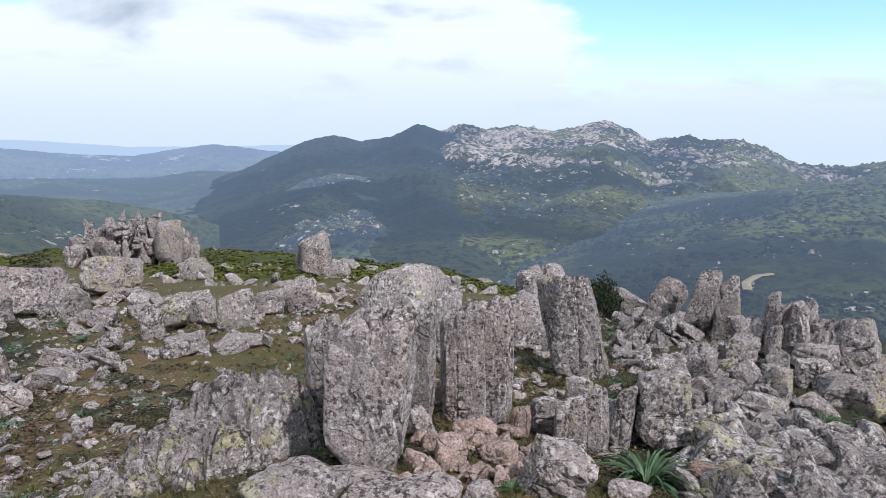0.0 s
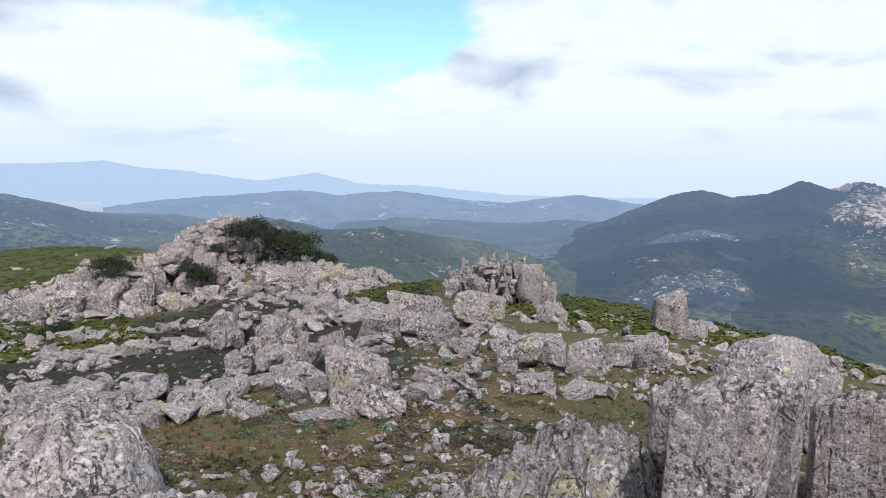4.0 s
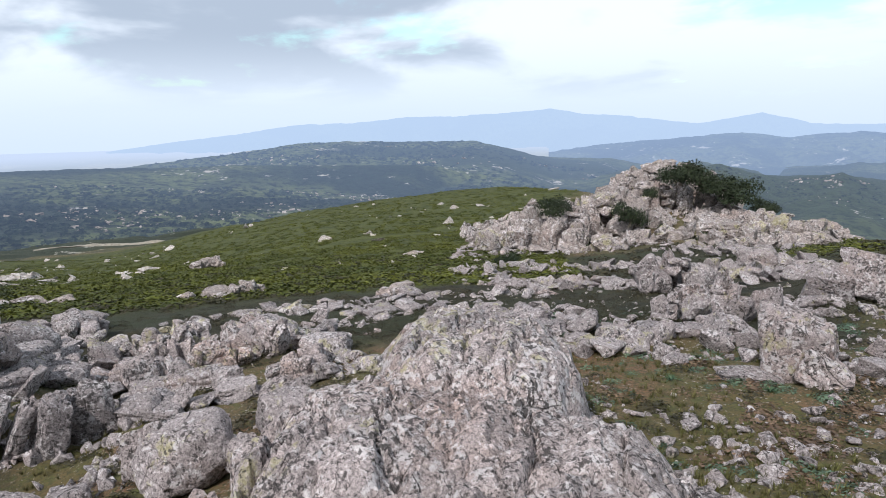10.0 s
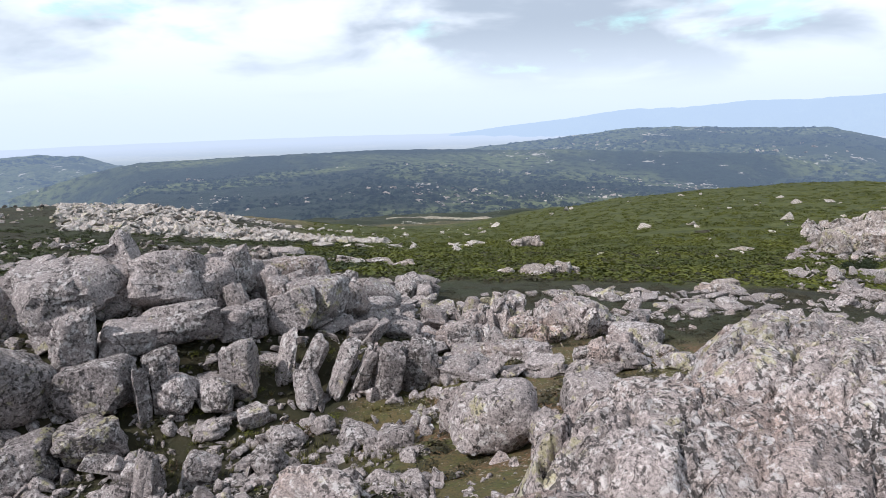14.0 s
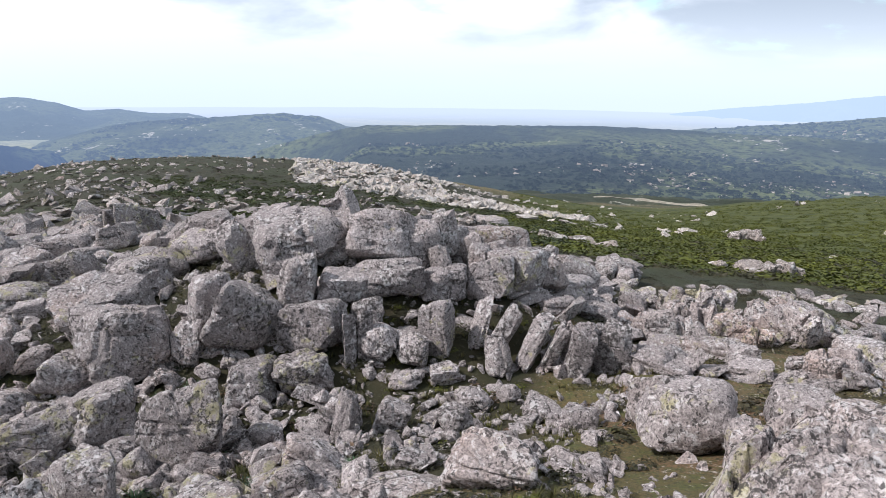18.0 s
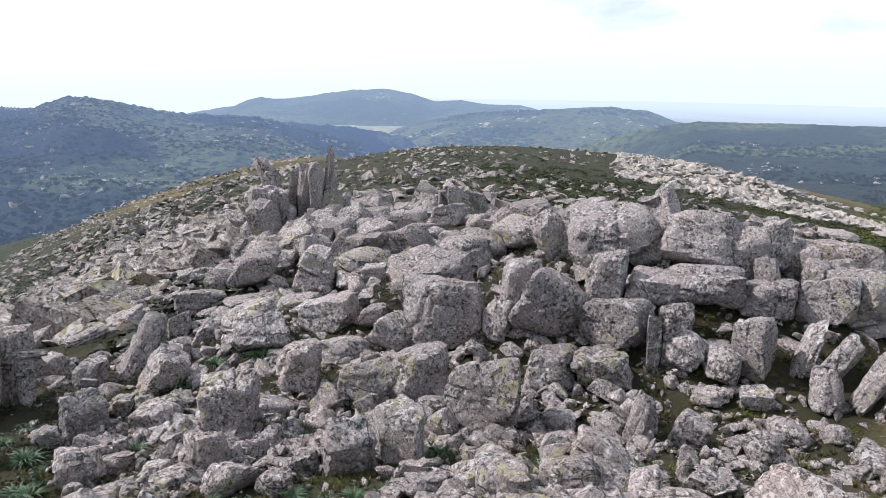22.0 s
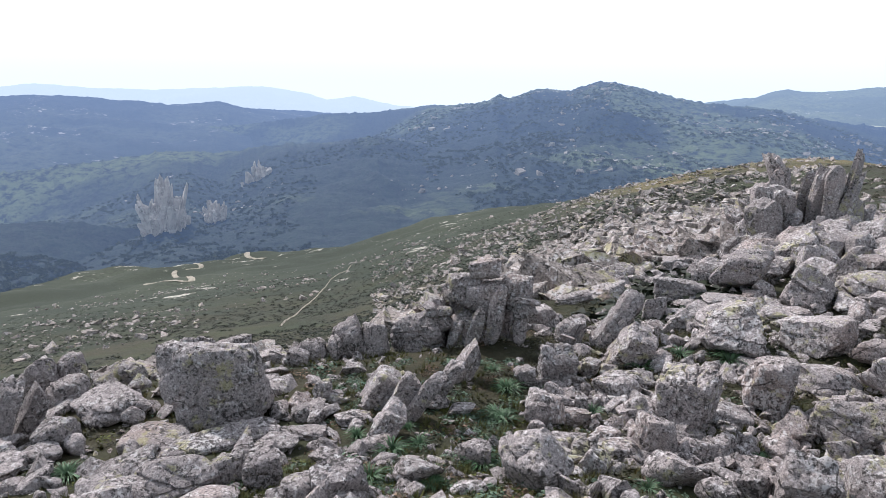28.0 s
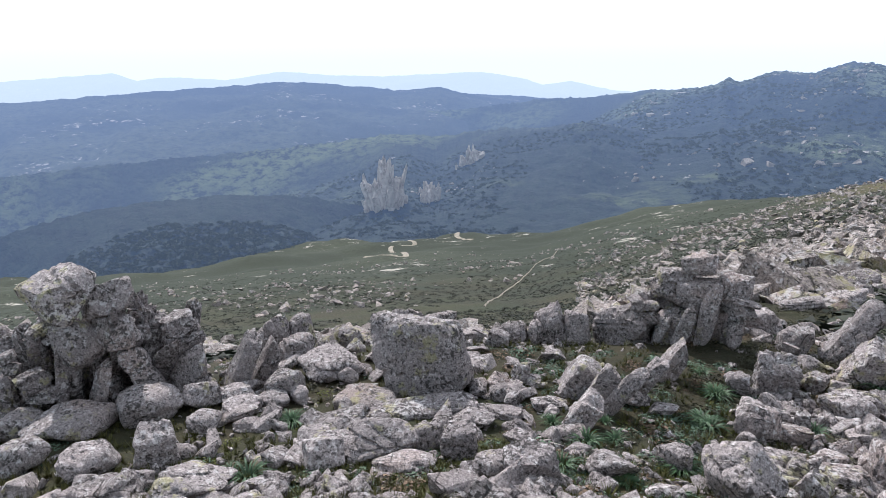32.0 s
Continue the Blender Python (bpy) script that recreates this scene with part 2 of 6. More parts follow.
def ground_material():
    mat, tree, bsdf, _ = material("mountain_soil")
    node, m, noi, ramp, mix = nodes_of(tree)
    pos = node("ShaderNodeNewGeometry").outputs["Position"]
    att = node("ShaderNodeAttribute")
    att.attribute_name = "cover"
    sep = node("ShaderNodeSeparateColor")
    tree.links.new(att.outputs["Color"], sep.inputs[0])
    maquis, heath, far = sep.outputs
    grass = mix(ramp(noi(pos, 0.8, 4), 0.35, 0.65), (0.092, 0.079, 0.025), (0.120, 0.084, 0.042))
    grass = mix(ramp(noi(pos, 0.35, 3), 0.48, 0.60), grass, (0.160, 0.092, 0.050))
    grass = mix(ramp(noi(pos, 5.0, 5, 0.7), 0.45, 0.62), grass, (0.080, 0.084, 0.026))
    grit = noi(pos, 16.0, 5, 0.7)
    grass = mix(ramp(m("ADD", grit, m("MULTIPLY", noi(pos, 1.1, 3), 0.25)), 0.72, 0.77), grass, (0.36, 0.315, 0.28))
    grass = mix(ramp(noi(pos, 30.0, 4, 0.7), 0.44, 0.62), grass, (0.055, 0.050, 0.024))
    # dark heath and woodland tones, lowered further to paint the terrace's cloud shade
    brown = mix(ramp(noi(pos, 1.5, 5, 0.65), 0.35, 0.65), (0.016, 0.017, 0.009), (0.036, 0.031, 0.017))
    brown = mix(ramp(noi(pos, 0.11, 5, 0.65), 0.44, 0.60), brown, (0.028, 0.032, 0.014))
    green = mix(ramp(noi(pos, 0.6, 5, 0.65), 0.35, 0.65), (0.032, 0.039, 0.010), (0.068, 0.074, 0.015))
    wood = mix(ramp(noi(pos, 0.012, 5, 0.6), 0.40, 0.62), (0.019, 0.025, 0.015), (0.036, 0.042, 0.026))
    wood = mix(ramp(noi(pos, 0.35, 7, 0.75), 0.42, 0.62), wood, (0.018, 0.024, 0.012))
    wood = mix(ramp(m("ADD", noi(pos, 0.09, 6, 0.75), m("MULTIPLY", noi(pos, 0.015, 3), 0.45)), 0.85, 0.92), wood, (0.40, 0.37, 0.32))
    col = mix(heath, grass, brown)
    col = mix(maquis, col, green)
    col = mix(far, col, wood)
    tree.links.new(col, bsdf.inputs["Base Color"])
    bsdf.inputs["Roughness"].default_value = 0.95
    bump(tree, bsdf, noi(pos, 11.0, 6, 0.7), 0.8, 0.06)
    return mat


GROUND = ground_material()


def distance_material(name, wood, scrub, stone, stony, scale, clear=3000.0, haze_glow=(0.42, 0.53, 0.70), bare=0.0, fade=None):
    """Scrub, woods and pale rock of a far mountainside, with haze painted on as a glow that grows with distance: clear
    is the distance at which 63 % is lost.
    """
    mat, tree, bsdf, out = material(name)
    node, m, noi, ramp, mix = nodes_of(tree)
    pos = node("ShaderNodeNewGeometry").outputs["Position"]
    # broad woods against scrub; their contrast also paints sunlit and cloud-shadowed patches
    col = mix(ramp(noi(pos, 0.0024, 4, 0.55, 0.6), 0.44, 0.58), wood, scrub)
    col = mix(ramp(noi(pos, 0.07 * scale, 6, 0.75), 0.44, 0.62), col, tuple(0.5 * c for c in wood))
    spots = m("ADD", noi(pos, 0.055 * scale, 7, 0.70, 0.2), m("MULTIPLY", noi(pos, 0.005, 4, 0.6), 0.75))
    if bare:
        high = node("ShaderNodeSeparateXYZ")
        tree.links.new(pos, high.inputs[0])
        spots = m("ADD", spots, ramp(high.outputs[2], -190, -40, -0.08, bare))
    col = mix(m("MULTIPLY", ramp(spots, 1.06 - stony, 1.13 - stony), 0.9), col, stone)
    tree.links.new(col, bsdf.inputs["Base Color"])
    bsdf.inputs["Roughness"].default_value = 0.95
    bump(tree, bsdf, noi(pos, 0.06 * scale, 6, 0.7), 1.0, 9.0)
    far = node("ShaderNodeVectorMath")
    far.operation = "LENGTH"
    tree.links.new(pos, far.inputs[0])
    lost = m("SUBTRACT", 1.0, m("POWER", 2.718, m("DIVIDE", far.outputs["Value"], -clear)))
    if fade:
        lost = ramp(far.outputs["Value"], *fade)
    # flat emission in the haze colour, laid over the surface
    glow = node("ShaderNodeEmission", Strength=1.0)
    glow.inputs["Color"].default_value = (*haze_glow, 1)
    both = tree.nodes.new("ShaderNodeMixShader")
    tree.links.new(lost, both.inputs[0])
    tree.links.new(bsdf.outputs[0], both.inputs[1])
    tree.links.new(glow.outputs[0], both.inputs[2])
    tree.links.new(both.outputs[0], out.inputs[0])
    return mat


# ---- meshes ----
def mesh_of(name, verts, faces, mat, smooth=True):
    """A mesh from arrays: verts n x 3, faces m x 3 or m x 4."""
    me = bpy.data.meshes.new(name)
    verts, faces = np.asarray(verts, np.float32), np.asarray(faces, np.int32)
    k = faces.shape[1]
    me.vertices.add(len(verts))
    me.vertices.foreach_set("co", verts.ravel())
    me.loops.add(faces.size)
    me.loops.foreach_set("vertex_index", faces.ravel())
    me.polygons.add(len(faces))
    me.polygons.foreach_set("loop_start", np.arange(0, faces.size, k, dtype=np.int32))
    me.polygons.foreach_set("use_smooth", np.full(len(faces), smooth))
    me.update(calc_edges=True)
    me.materials.append(mat)
    return me


def part(name, me, parent, label=""):
    ob = new(name, me)
    ob.parent = parent
    return tagged(ob, label)


def grid_faces(rows, cols, wrap=False):
    a = np.arange(rows - 1)[:, None] * cols + np.arange(cols if wrap else cols - 1)[None]
    nxt = (np.arange(cols) + 1) % cols if wrap else np.arange(1, cols)
    b = np.arange(rows - 1)[:, None] * cols + nxt[None]
    return np.stack([a, b, b + cols, a + cols], -1).reshape(-1, 4)


# ---- the lie of the land: slopes seen from the summit, by heading ----
RADII = (1.5, 3, 5, 7, 8.5, 10, 14, 20, 30, 45, 70, 110, 170, 300, 600, 1200)
SPOKES = {}


def spoke(az, *falls):
    """The ground's fall in degrees below the summit viewpoint at each of RADII; 8.5 m may be left out."""
    SPOKES[az] = falls if len(falls) == len(RADII) else falls[:4] + (0.45 * falls[3] + 0.55 * falls[4],) + falls[4:]


spoke(-60, 50, 37, 29, 25, 20.5, 17.5, 18.5, 21, 21, 20, 19, 18, 17, 15.5, 13.5)
spoke(-40, 50, 37, 29, 25, 20.5, 17.2, 18, 20, 20.5, 20, 19, 18, 17, 15, 13.5)
spoke(-20, 50, 37, 29, 24, 19.5, 16.4, 16.6, 19, 20, 20, 19, 18, 17, 15, 13.5)
spoke(0, 50, 37, 28, 23, 18, 15, 13, 12.3, 14, 16, 17, 17, 16.5, 15, 13.5)
spoke(15, 50, 37, 28, 22.5, 17.5, 14.5, 12.3, 10.4, 11.6, 13.5, 15, 15.5, 15, 14, 13.5)
spoke(30, 50, 37, 27.5, 22, 17, 13.8, 11.3, 9.5, 9, 10.5, 12.5, 13.5, 14, 13, 13.5)
spoke(39, 50, 37, 28, 22, 17.5, 15, 13.2, 11.6, 10.4, 9.0, 10.5, 13, 14, 13, 13.5)
spoke(46, 50, 37, 28, 22, 18, 15.5, 14, 12.4, 10, 5.2, 8, 12, 14, 12, 13.5)
spoke(53, 50, 37, 28, 22.5, 18.3, 16, 14.4, 13, 11.2, 7.8, 6.4, 6.4, 11, 11, 13.5)
spoke(62, 50, 37, 28, 23, 19, 16.5, 14.8, 13.2, 11.5, 9.2, 7.2, 6.1, 10, 10, 9.6)
spoke(70, 50, 37, 29, 24, 19.5, 17, 15.2, 13.5, 11.8, 9.8, 8, 6.8, 9.6, 9.3, 9.6)
spoke(80, 50, 37, 30, 25, 20.2, 17.5, 15.4, 13.7, 12.3, 10.8, 9.3, 8.3, 9.6, 8.6, 9.6)
spoke(92, 50, 38, 32, 26.5, 21.2, 18, 15.6, 13.9, 12.6, 11.6, 10.9, 10.4, 9.8, 8.6, 9.6)
spoke(104, 50, 39, 33, 28.5, 25.2, 16.5, 14.0, 13.5, 12.8, 11.9, 11, 9.4, 9.2, 9.2, 9, 9.6)
spoke(115, 50, 40, 34, 29.5, 25.2, 13.6, 12.9, 12.6, 12, 11.1, 9.8, 6.9, 7.8, 8.4, 9, 9.6)
spoke(127, 50, 40, 35, 30, 25.6, 15.0, 13.2, 12.4, 11.5, 10, 7.8, 6, 7, 8, 9, 9.6)
spoke(137, 50, 41, 36, 30.5, 26.2, 20.5, 15.2, 12.6, 10.9, 9.2, 7.2, 5.8, 7.2, 8, 9, 9.6)
spoke(148, 50, 41, 36, 30.5, 26.5, 22.5, 16.8, 13.2, 12, 11.2, 9.6, 8, 6.9, 8.5, 9, 9.6)
spoke(160, 50, 41, 36.5, 31, 24.5, 19.3, 17, 15.6, 14.4, 12.7, 11.1, 9.9, 11.5, 11.5, 13.5)
spoke(172, 50, 41, 37, 31, 24.5, 20.3, 20.4, 20.2, 19.5, 18, 16.4, 14.7, 13.2, 12.4, 13.5)
spoke(185, 50, 41, 37.5, 31.5, 25, 25.5, 25.8, 25.3, 24.2, 22.5, 20.6, 18.7, 17.2, 15.3, 13.5)
spoke(200, 50, 41, 37.5, 31.5, 25, 26, 26.5, 26, 25, 23.4, 21.2, 19.5, 18.5, 15.8, 13.5)
spoke(215, 50, 41, 37, 31, 25, 26, 26.5, 26, 25, 23.5, 21.5, 19.4, 19, 16.2, 13.5)
spoke(240, 50, 41, 36, 30, 25, 25, 26, 26, 25, 23.5, 21.5, 19.5, 18.5, 16, 13.5)
spoke(270, 50, 39, 33, 28, 23, 21, 21, 22, 22, 21, 20, 19, 18, 16, 13.5)


def relief_table():
    az = np.array(sorted(SPOKES), float)
    table = -np.array([SPOKES[a] for a in sorted(SPOKES)]) * math.pi / 180
    az, table = np.r_[az, az[0] + 360], np.vstack([table, table[:1]])
    fine_az = np.arange(-60, 300, 0.5)
    lr = np.log(RADII)
    fine_lr = np.linspace(lr[0], lr[-1], 240)
    rows = np.stack([np.interp(fine_az, az, table[:, k]) for k in range(len(RADII))], 1)
    full = np.stack([np.interp(fine_lr, lr, row) for row in rows])
    for _ in range(3):
        full = sum(np.roll(full, s, 0) for s in range(-3, 4)) / 7
        pad = np.pad(full, ((0, 0), (2, 2)), "edge")
        full = sum(pad[:, s : s + 240] for s in range(5)) / 5
    return full, lr[0], lr[-1]


RELIEF, LR0, LR1 = relief_table()


def ground_height(x, y, rough=True):
    """Height of the ground at points, arrays or numbers."""
    x, y = np.atleast_1d(np.asarray(x, float)), np.atleast_1d(np.asarray(y, float))
    r = np.maximum(np.hypot(x, y), 0.3)
    az = (np.degrees(np.arctan2(-x, y)) + 60) % 360
    u, v = az / 0.5, np.clip((np.log(r) - LR0) / (LR1 - LR0), 0, 1) * 239
    i, j = np.floor(u).astype(int) % 720, np.clip(np.floor(v).astype(int), 0, 238)
    fu, fv = u - np.floor(u), v - j
    i2 = (i + 1) % 720
    e = (RELIEF[i, j] * (1 - fu) + RELIEF[i2, j] * fu) * (1 - fv) + (RELIEF[i, j + 1] * (1 - fu) + RELIEF[i2, j + 1] * fu) * fv
    rr = np.clip(r, 1.5, None)
    z = EYE[2] + rr * np.tan(e)
    # beyond the last radius the land levels out
    z = np.where(r > 1200, EYE[2] + 1200 * np.tan(e) - (r - 1200) * 0.06, z)
    # round the viewpoint the summit rock
    z = np.where(r < 1.5, np.minimum(z, EYE[2] - 1.75), z)
    if rough:
        p = np.stack([x, y, 0 * x], 1)
        z = z + 0.30 * fbm(p * 0.7, 4, 5) * np.clip(r / 8, 0.3, 1)
        z = z + np.clip(r - 25, 0, 400) * 0.035 * fbm(p * 0.02, 5, 9)
    return z


def height_at(az, r):
    a = radians(az)
    return float(ground_height(-r * math.sin(a), r * math.cos(a))[0])


def cover_of(x, y):
    """Green scrub, brown heath and far woodland, each 0 to 1."""
    r = np.hypot(x, y)
    az = np.degrees(np.arctan2(-x, y)) % 360
    az = np.where(az > 300, az - 360, az)
    n = fbm(np.stack([x, y, 0 * x], 1) * 0.09, 4, 31)
    inside = lambda a0, a1, r0, r1: np.clip((az - a0) / 3 + n * 2, 0, 1) * np.clip((a1 - az) / 3 + n * 2, 0, 1) * np.clip((r / r0 - 1) * 8 + n * 3, 0, 1) * np.clip((1 - r / r1) * 8 + n * 3, 0, 1)
    maquis = np.maximum.reduce([inside(52, 104, 24, 230), inside(-12, 24, 19, 60), inside(24, 40, 26, 60)])
    # under the rock fields the dark heath tone also paints shade into gaps
    heath = np.maximum.reduce([inside(96, 132, 26, 78), inside(30, 112, 10, 48), inside(98, 240, 4.5, 32) * 0.9, inside(-58, -13, 5, 40) * 0.8, inside(102, 166, 22, 150), inside(160, 240, 14, 320) * (0.9 + 0.3 * np.clip(n + 0.1, 0, 0.5))])
    far = np.clip((r - np.where(az > 160, 60, 180)) / 120 + n * 1.5, 0, 1)
    return maquis, heath, far


def build_ground():
    radii = np.concatenate([[0.02, 0.5, 1.0], np.exp(np.linspace(math.log(1.4), math.log(4900), 330))])
    count = 800
    az = np.linspace(0, 2 * math.pi, count, endpoint=False)
    x, y = (-radii[:, None] * np.sin(az)).ravel(), (radii[:, None] * np.cos(az)).ravel()
    me = mesh_of("ground", np.stack([x, y, ground_height(x, y)], 1), grid_faces(len(radii), count, True), GROUND)
    a, b, c = cover_of(x, y)
    att = me.color_attributes.new("cover", "FLOAT_COLOR", "POINT")
    att.data.foreach_set("color", np.stack([a, b, c, 0 * a + 1], 1).astype(np.float32).ravel())
    tagged(new("ground", me), "stony mountain ground of thin grass, heath and brown soil", "ground", kind="structure")


build_ground()


def mountain(name, mat, label, r_foot, r_crest, foot, crest, rough=0.010, gully=0.22, ends=9.0, jag=0.0, seed=1):
    """A ridge from its foot, so many degrees below the level, up to its crest line of (heading, degrees)."""
    ca, ce = np.array(crest).T
    az = np.arange(ca[0] - ends, ca[-1] + ends, 0.11)
    ce = np.interp(az, ca, ce)
    out = np.maximum(np.maximum(ca[0] - az, az - ca[-1]), 0) / ends
    lo = foot if isinstance(foot, (int, float)) else np.interp(az, *np.array(foot).T)
    ce = ce * (1 - out**1.3) + (lo - 2) * out**1.3
    s = np.r_[-0.12, np.linspace(0, 1, 46), 1.04, 1.12, 1.3]
    r = r_foot + (r_crest - r_foot) * s[:, None] + 0 * az[None]
    zf = r_foot * np.tan(np.radians(lo)) + 0 * az
    zc = r_crest * np.tan(np.radians(ce))
    up = np.where(s <= 1, np.sign(s) * np.abs(s) ** 0.85, 1 - (s - 1) * 2.2)[:, None]
    x, y = -r * np.sin(np.radians(az)), r * np.cos(np.radians(az))
    p = np.stack([x.ravel(), y.ravel(), 0 * x.ravel()], 1)
    size = 5.5 / (r_crest - r_foot)
    n = 1 - 2 * np.abs(fbm(p * size, 5, seed)).reshape(x.shape) * 2.2
    bell = np.sin(np.pi * np.clip(s, 0, 1))[:, None] ** 0.8
    z = zf + (zc - zf) * up - np.where(s < 0, 0.12 * r_foot, 0)[:, None] + (n - 0.7) * gully * np.maximum(zc - zf, 20) * bell
    k = fbm(p * 60 / r_crest, 5, seed + 3, 0.65).reshape(x.shape)
    z = z + k * rough * r_crest * np.clip(s[:, None] * 3, 0, 1)
    if jag:
        z = z + np.maximum(fbm(p * 170 / r_crest, 4, seed + 8, 0.7).reshape(x.shape), 0) * jag * r_crest * np.clip(s[:, None] * 3 - 1.5, 0, 1)
    LAND[name] = np.stack([x, y, z + EYE[2]], -1)[1:47]
    me = mesh_of(name, np.stack([x.ravel(), y.ravel(), z.ravel() + EYE[2]], 1), grid_faces(*x.shape), mat)
    return tagged(new(name, me), label, "mountain", kind="structure")


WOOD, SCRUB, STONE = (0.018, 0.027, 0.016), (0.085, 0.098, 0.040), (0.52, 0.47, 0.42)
# glow colour that stands in for haze
HAZE_GLOW = (0.215, 0.285, 0.41)
MAT_1 = distance_material("near_mountainside", WOOD, (0.115, 0.130, 0.046), STONE, 0.0, 1.0, 3300, HAZE_GLOW)
MAT_2 = distance_material("stony_mountainside", WOOD, (0.135, 0.148, 0.055), (0.56, 0.48, 0.43), 0.03, 1.0, 5600, HAZE_GLOW, 0.16)
# dark woods, deepened to paint the cloud shadow on this shoulder
MAT_W = distance_material("shaded_wooded_mountainside", WOOD, (0.050, 0.060, 0.028), STONE, -0.02, 1.0, 4200, (0.17, 0.235, 0.36))
# lighter copy for the green hill, sunshine put into its colour
MAT_G = distance_material("sunlit_green_hillside", (0.048, 0.062, 0.024), (0.125, 0.140, 0.048), STONE, 0.02, 1.6, 3300, HAZE_GLOW)
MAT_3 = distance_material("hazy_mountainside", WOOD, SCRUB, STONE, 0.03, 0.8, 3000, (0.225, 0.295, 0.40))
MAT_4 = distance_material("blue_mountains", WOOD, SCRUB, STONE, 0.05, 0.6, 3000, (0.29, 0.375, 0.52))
# scrub toned down for slopes seen against the sun
SCRUB_BACKLIT = (0.060, 0.070, 0.034)
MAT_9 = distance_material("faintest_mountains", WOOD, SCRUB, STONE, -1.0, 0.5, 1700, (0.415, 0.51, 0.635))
# slopes against the sun: haze glow painted on, dim when near, pale when far
MAT_6 = distance_material("backlit_ridge", WOOD, SCRUB_BACKLIT, STONE, 0.03, 1.0, 1700, (0.140, 0.195, 0.315))
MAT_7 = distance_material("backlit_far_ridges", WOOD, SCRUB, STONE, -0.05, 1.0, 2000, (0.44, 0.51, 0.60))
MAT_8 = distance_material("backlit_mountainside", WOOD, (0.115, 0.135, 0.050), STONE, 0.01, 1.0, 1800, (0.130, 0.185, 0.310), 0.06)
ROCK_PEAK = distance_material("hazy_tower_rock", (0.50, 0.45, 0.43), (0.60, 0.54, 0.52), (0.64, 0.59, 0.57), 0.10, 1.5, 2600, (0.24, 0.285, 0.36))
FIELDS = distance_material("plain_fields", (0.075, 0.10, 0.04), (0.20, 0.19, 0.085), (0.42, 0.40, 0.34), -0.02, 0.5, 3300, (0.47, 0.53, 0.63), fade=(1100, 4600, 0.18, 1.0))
FAR_STONE = distance_material("distant_boulders", (0.34, 0.29, 0.26), (0.44, 0.39, 0.35), (0.5, 0.45, 0.41), 0.1, 1.0, 5200, HAZE_GLOW)
FAR_WOOD = distance_material("distant_woods", (0.022, 0.032, 0.018), (0.045, 0.058, 0.026), STONE, -1.0, 1.0, 2900, HAZE_GLOW)
# shaded copies of the distant boulders and woods, backlight put into their colour
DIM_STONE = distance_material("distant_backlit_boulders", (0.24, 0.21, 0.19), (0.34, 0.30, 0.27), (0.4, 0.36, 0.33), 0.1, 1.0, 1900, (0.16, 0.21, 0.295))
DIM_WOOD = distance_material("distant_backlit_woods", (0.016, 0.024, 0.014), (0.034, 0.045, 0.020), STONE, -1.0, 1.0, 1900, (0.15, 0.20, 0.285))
LAND = {}
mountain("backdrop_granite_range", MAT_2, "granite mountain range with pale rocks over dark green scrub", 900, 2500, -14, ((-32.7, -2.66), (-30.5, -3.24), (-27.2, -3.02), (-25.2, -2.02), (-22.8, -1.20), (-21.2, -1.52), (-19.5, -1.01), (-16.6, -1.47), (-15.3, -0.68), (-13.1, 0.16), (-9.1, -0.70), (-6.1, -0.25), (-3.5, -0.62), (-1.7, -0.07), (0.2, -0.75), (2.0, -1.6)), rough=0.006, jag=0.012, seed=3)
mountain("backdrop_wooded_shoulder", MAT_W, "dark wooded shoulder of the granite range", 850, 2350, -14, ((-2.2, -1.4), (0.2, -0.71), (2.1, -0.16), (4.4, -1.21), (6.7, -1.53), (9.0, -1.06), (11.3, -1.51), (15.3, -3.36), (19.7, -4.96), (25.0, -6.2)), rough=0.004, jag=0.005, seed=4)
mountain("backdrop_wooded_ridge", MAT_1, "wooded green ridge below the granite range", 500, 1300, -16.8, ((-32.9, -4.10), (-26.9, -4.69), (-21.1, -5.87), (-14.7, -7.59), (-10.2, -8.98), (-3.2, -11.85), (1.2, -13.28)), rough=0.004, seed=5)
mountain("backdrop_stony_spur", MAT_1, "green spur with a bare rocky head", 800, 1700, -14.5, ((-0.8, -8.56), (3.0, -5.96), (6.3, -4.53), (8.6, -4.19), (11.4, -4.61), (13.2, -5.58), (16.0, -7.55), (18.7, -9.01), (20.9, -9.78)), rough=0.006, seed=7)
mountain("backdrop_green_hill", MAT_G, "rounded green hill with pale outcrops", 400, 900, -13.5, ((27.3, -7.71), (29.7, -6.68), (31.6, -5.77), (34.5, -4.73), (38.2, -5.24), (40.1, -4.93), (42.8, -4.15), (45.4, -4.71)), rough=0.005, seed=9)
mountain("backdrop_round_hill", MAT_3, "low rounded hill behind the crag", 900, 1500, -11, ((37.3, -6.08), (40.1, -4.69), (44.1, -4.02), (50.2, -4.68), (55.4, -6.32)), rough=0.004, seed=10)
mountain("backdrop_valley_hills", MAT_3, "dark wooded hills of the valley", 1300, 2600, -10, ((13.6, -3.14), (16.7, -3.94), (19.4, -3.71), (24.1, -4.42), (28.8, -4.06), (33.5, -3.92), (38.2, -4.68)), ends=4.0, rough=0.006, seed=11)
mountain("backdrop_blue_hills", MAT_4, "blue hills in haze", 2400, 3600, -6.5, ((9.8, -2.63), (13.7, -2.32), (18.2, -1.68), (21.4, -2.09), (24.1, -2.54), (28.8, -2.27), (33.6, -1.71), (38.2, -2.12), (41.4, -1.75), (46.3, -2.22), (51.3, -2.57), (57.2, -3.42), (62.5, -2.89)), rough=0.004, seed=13)
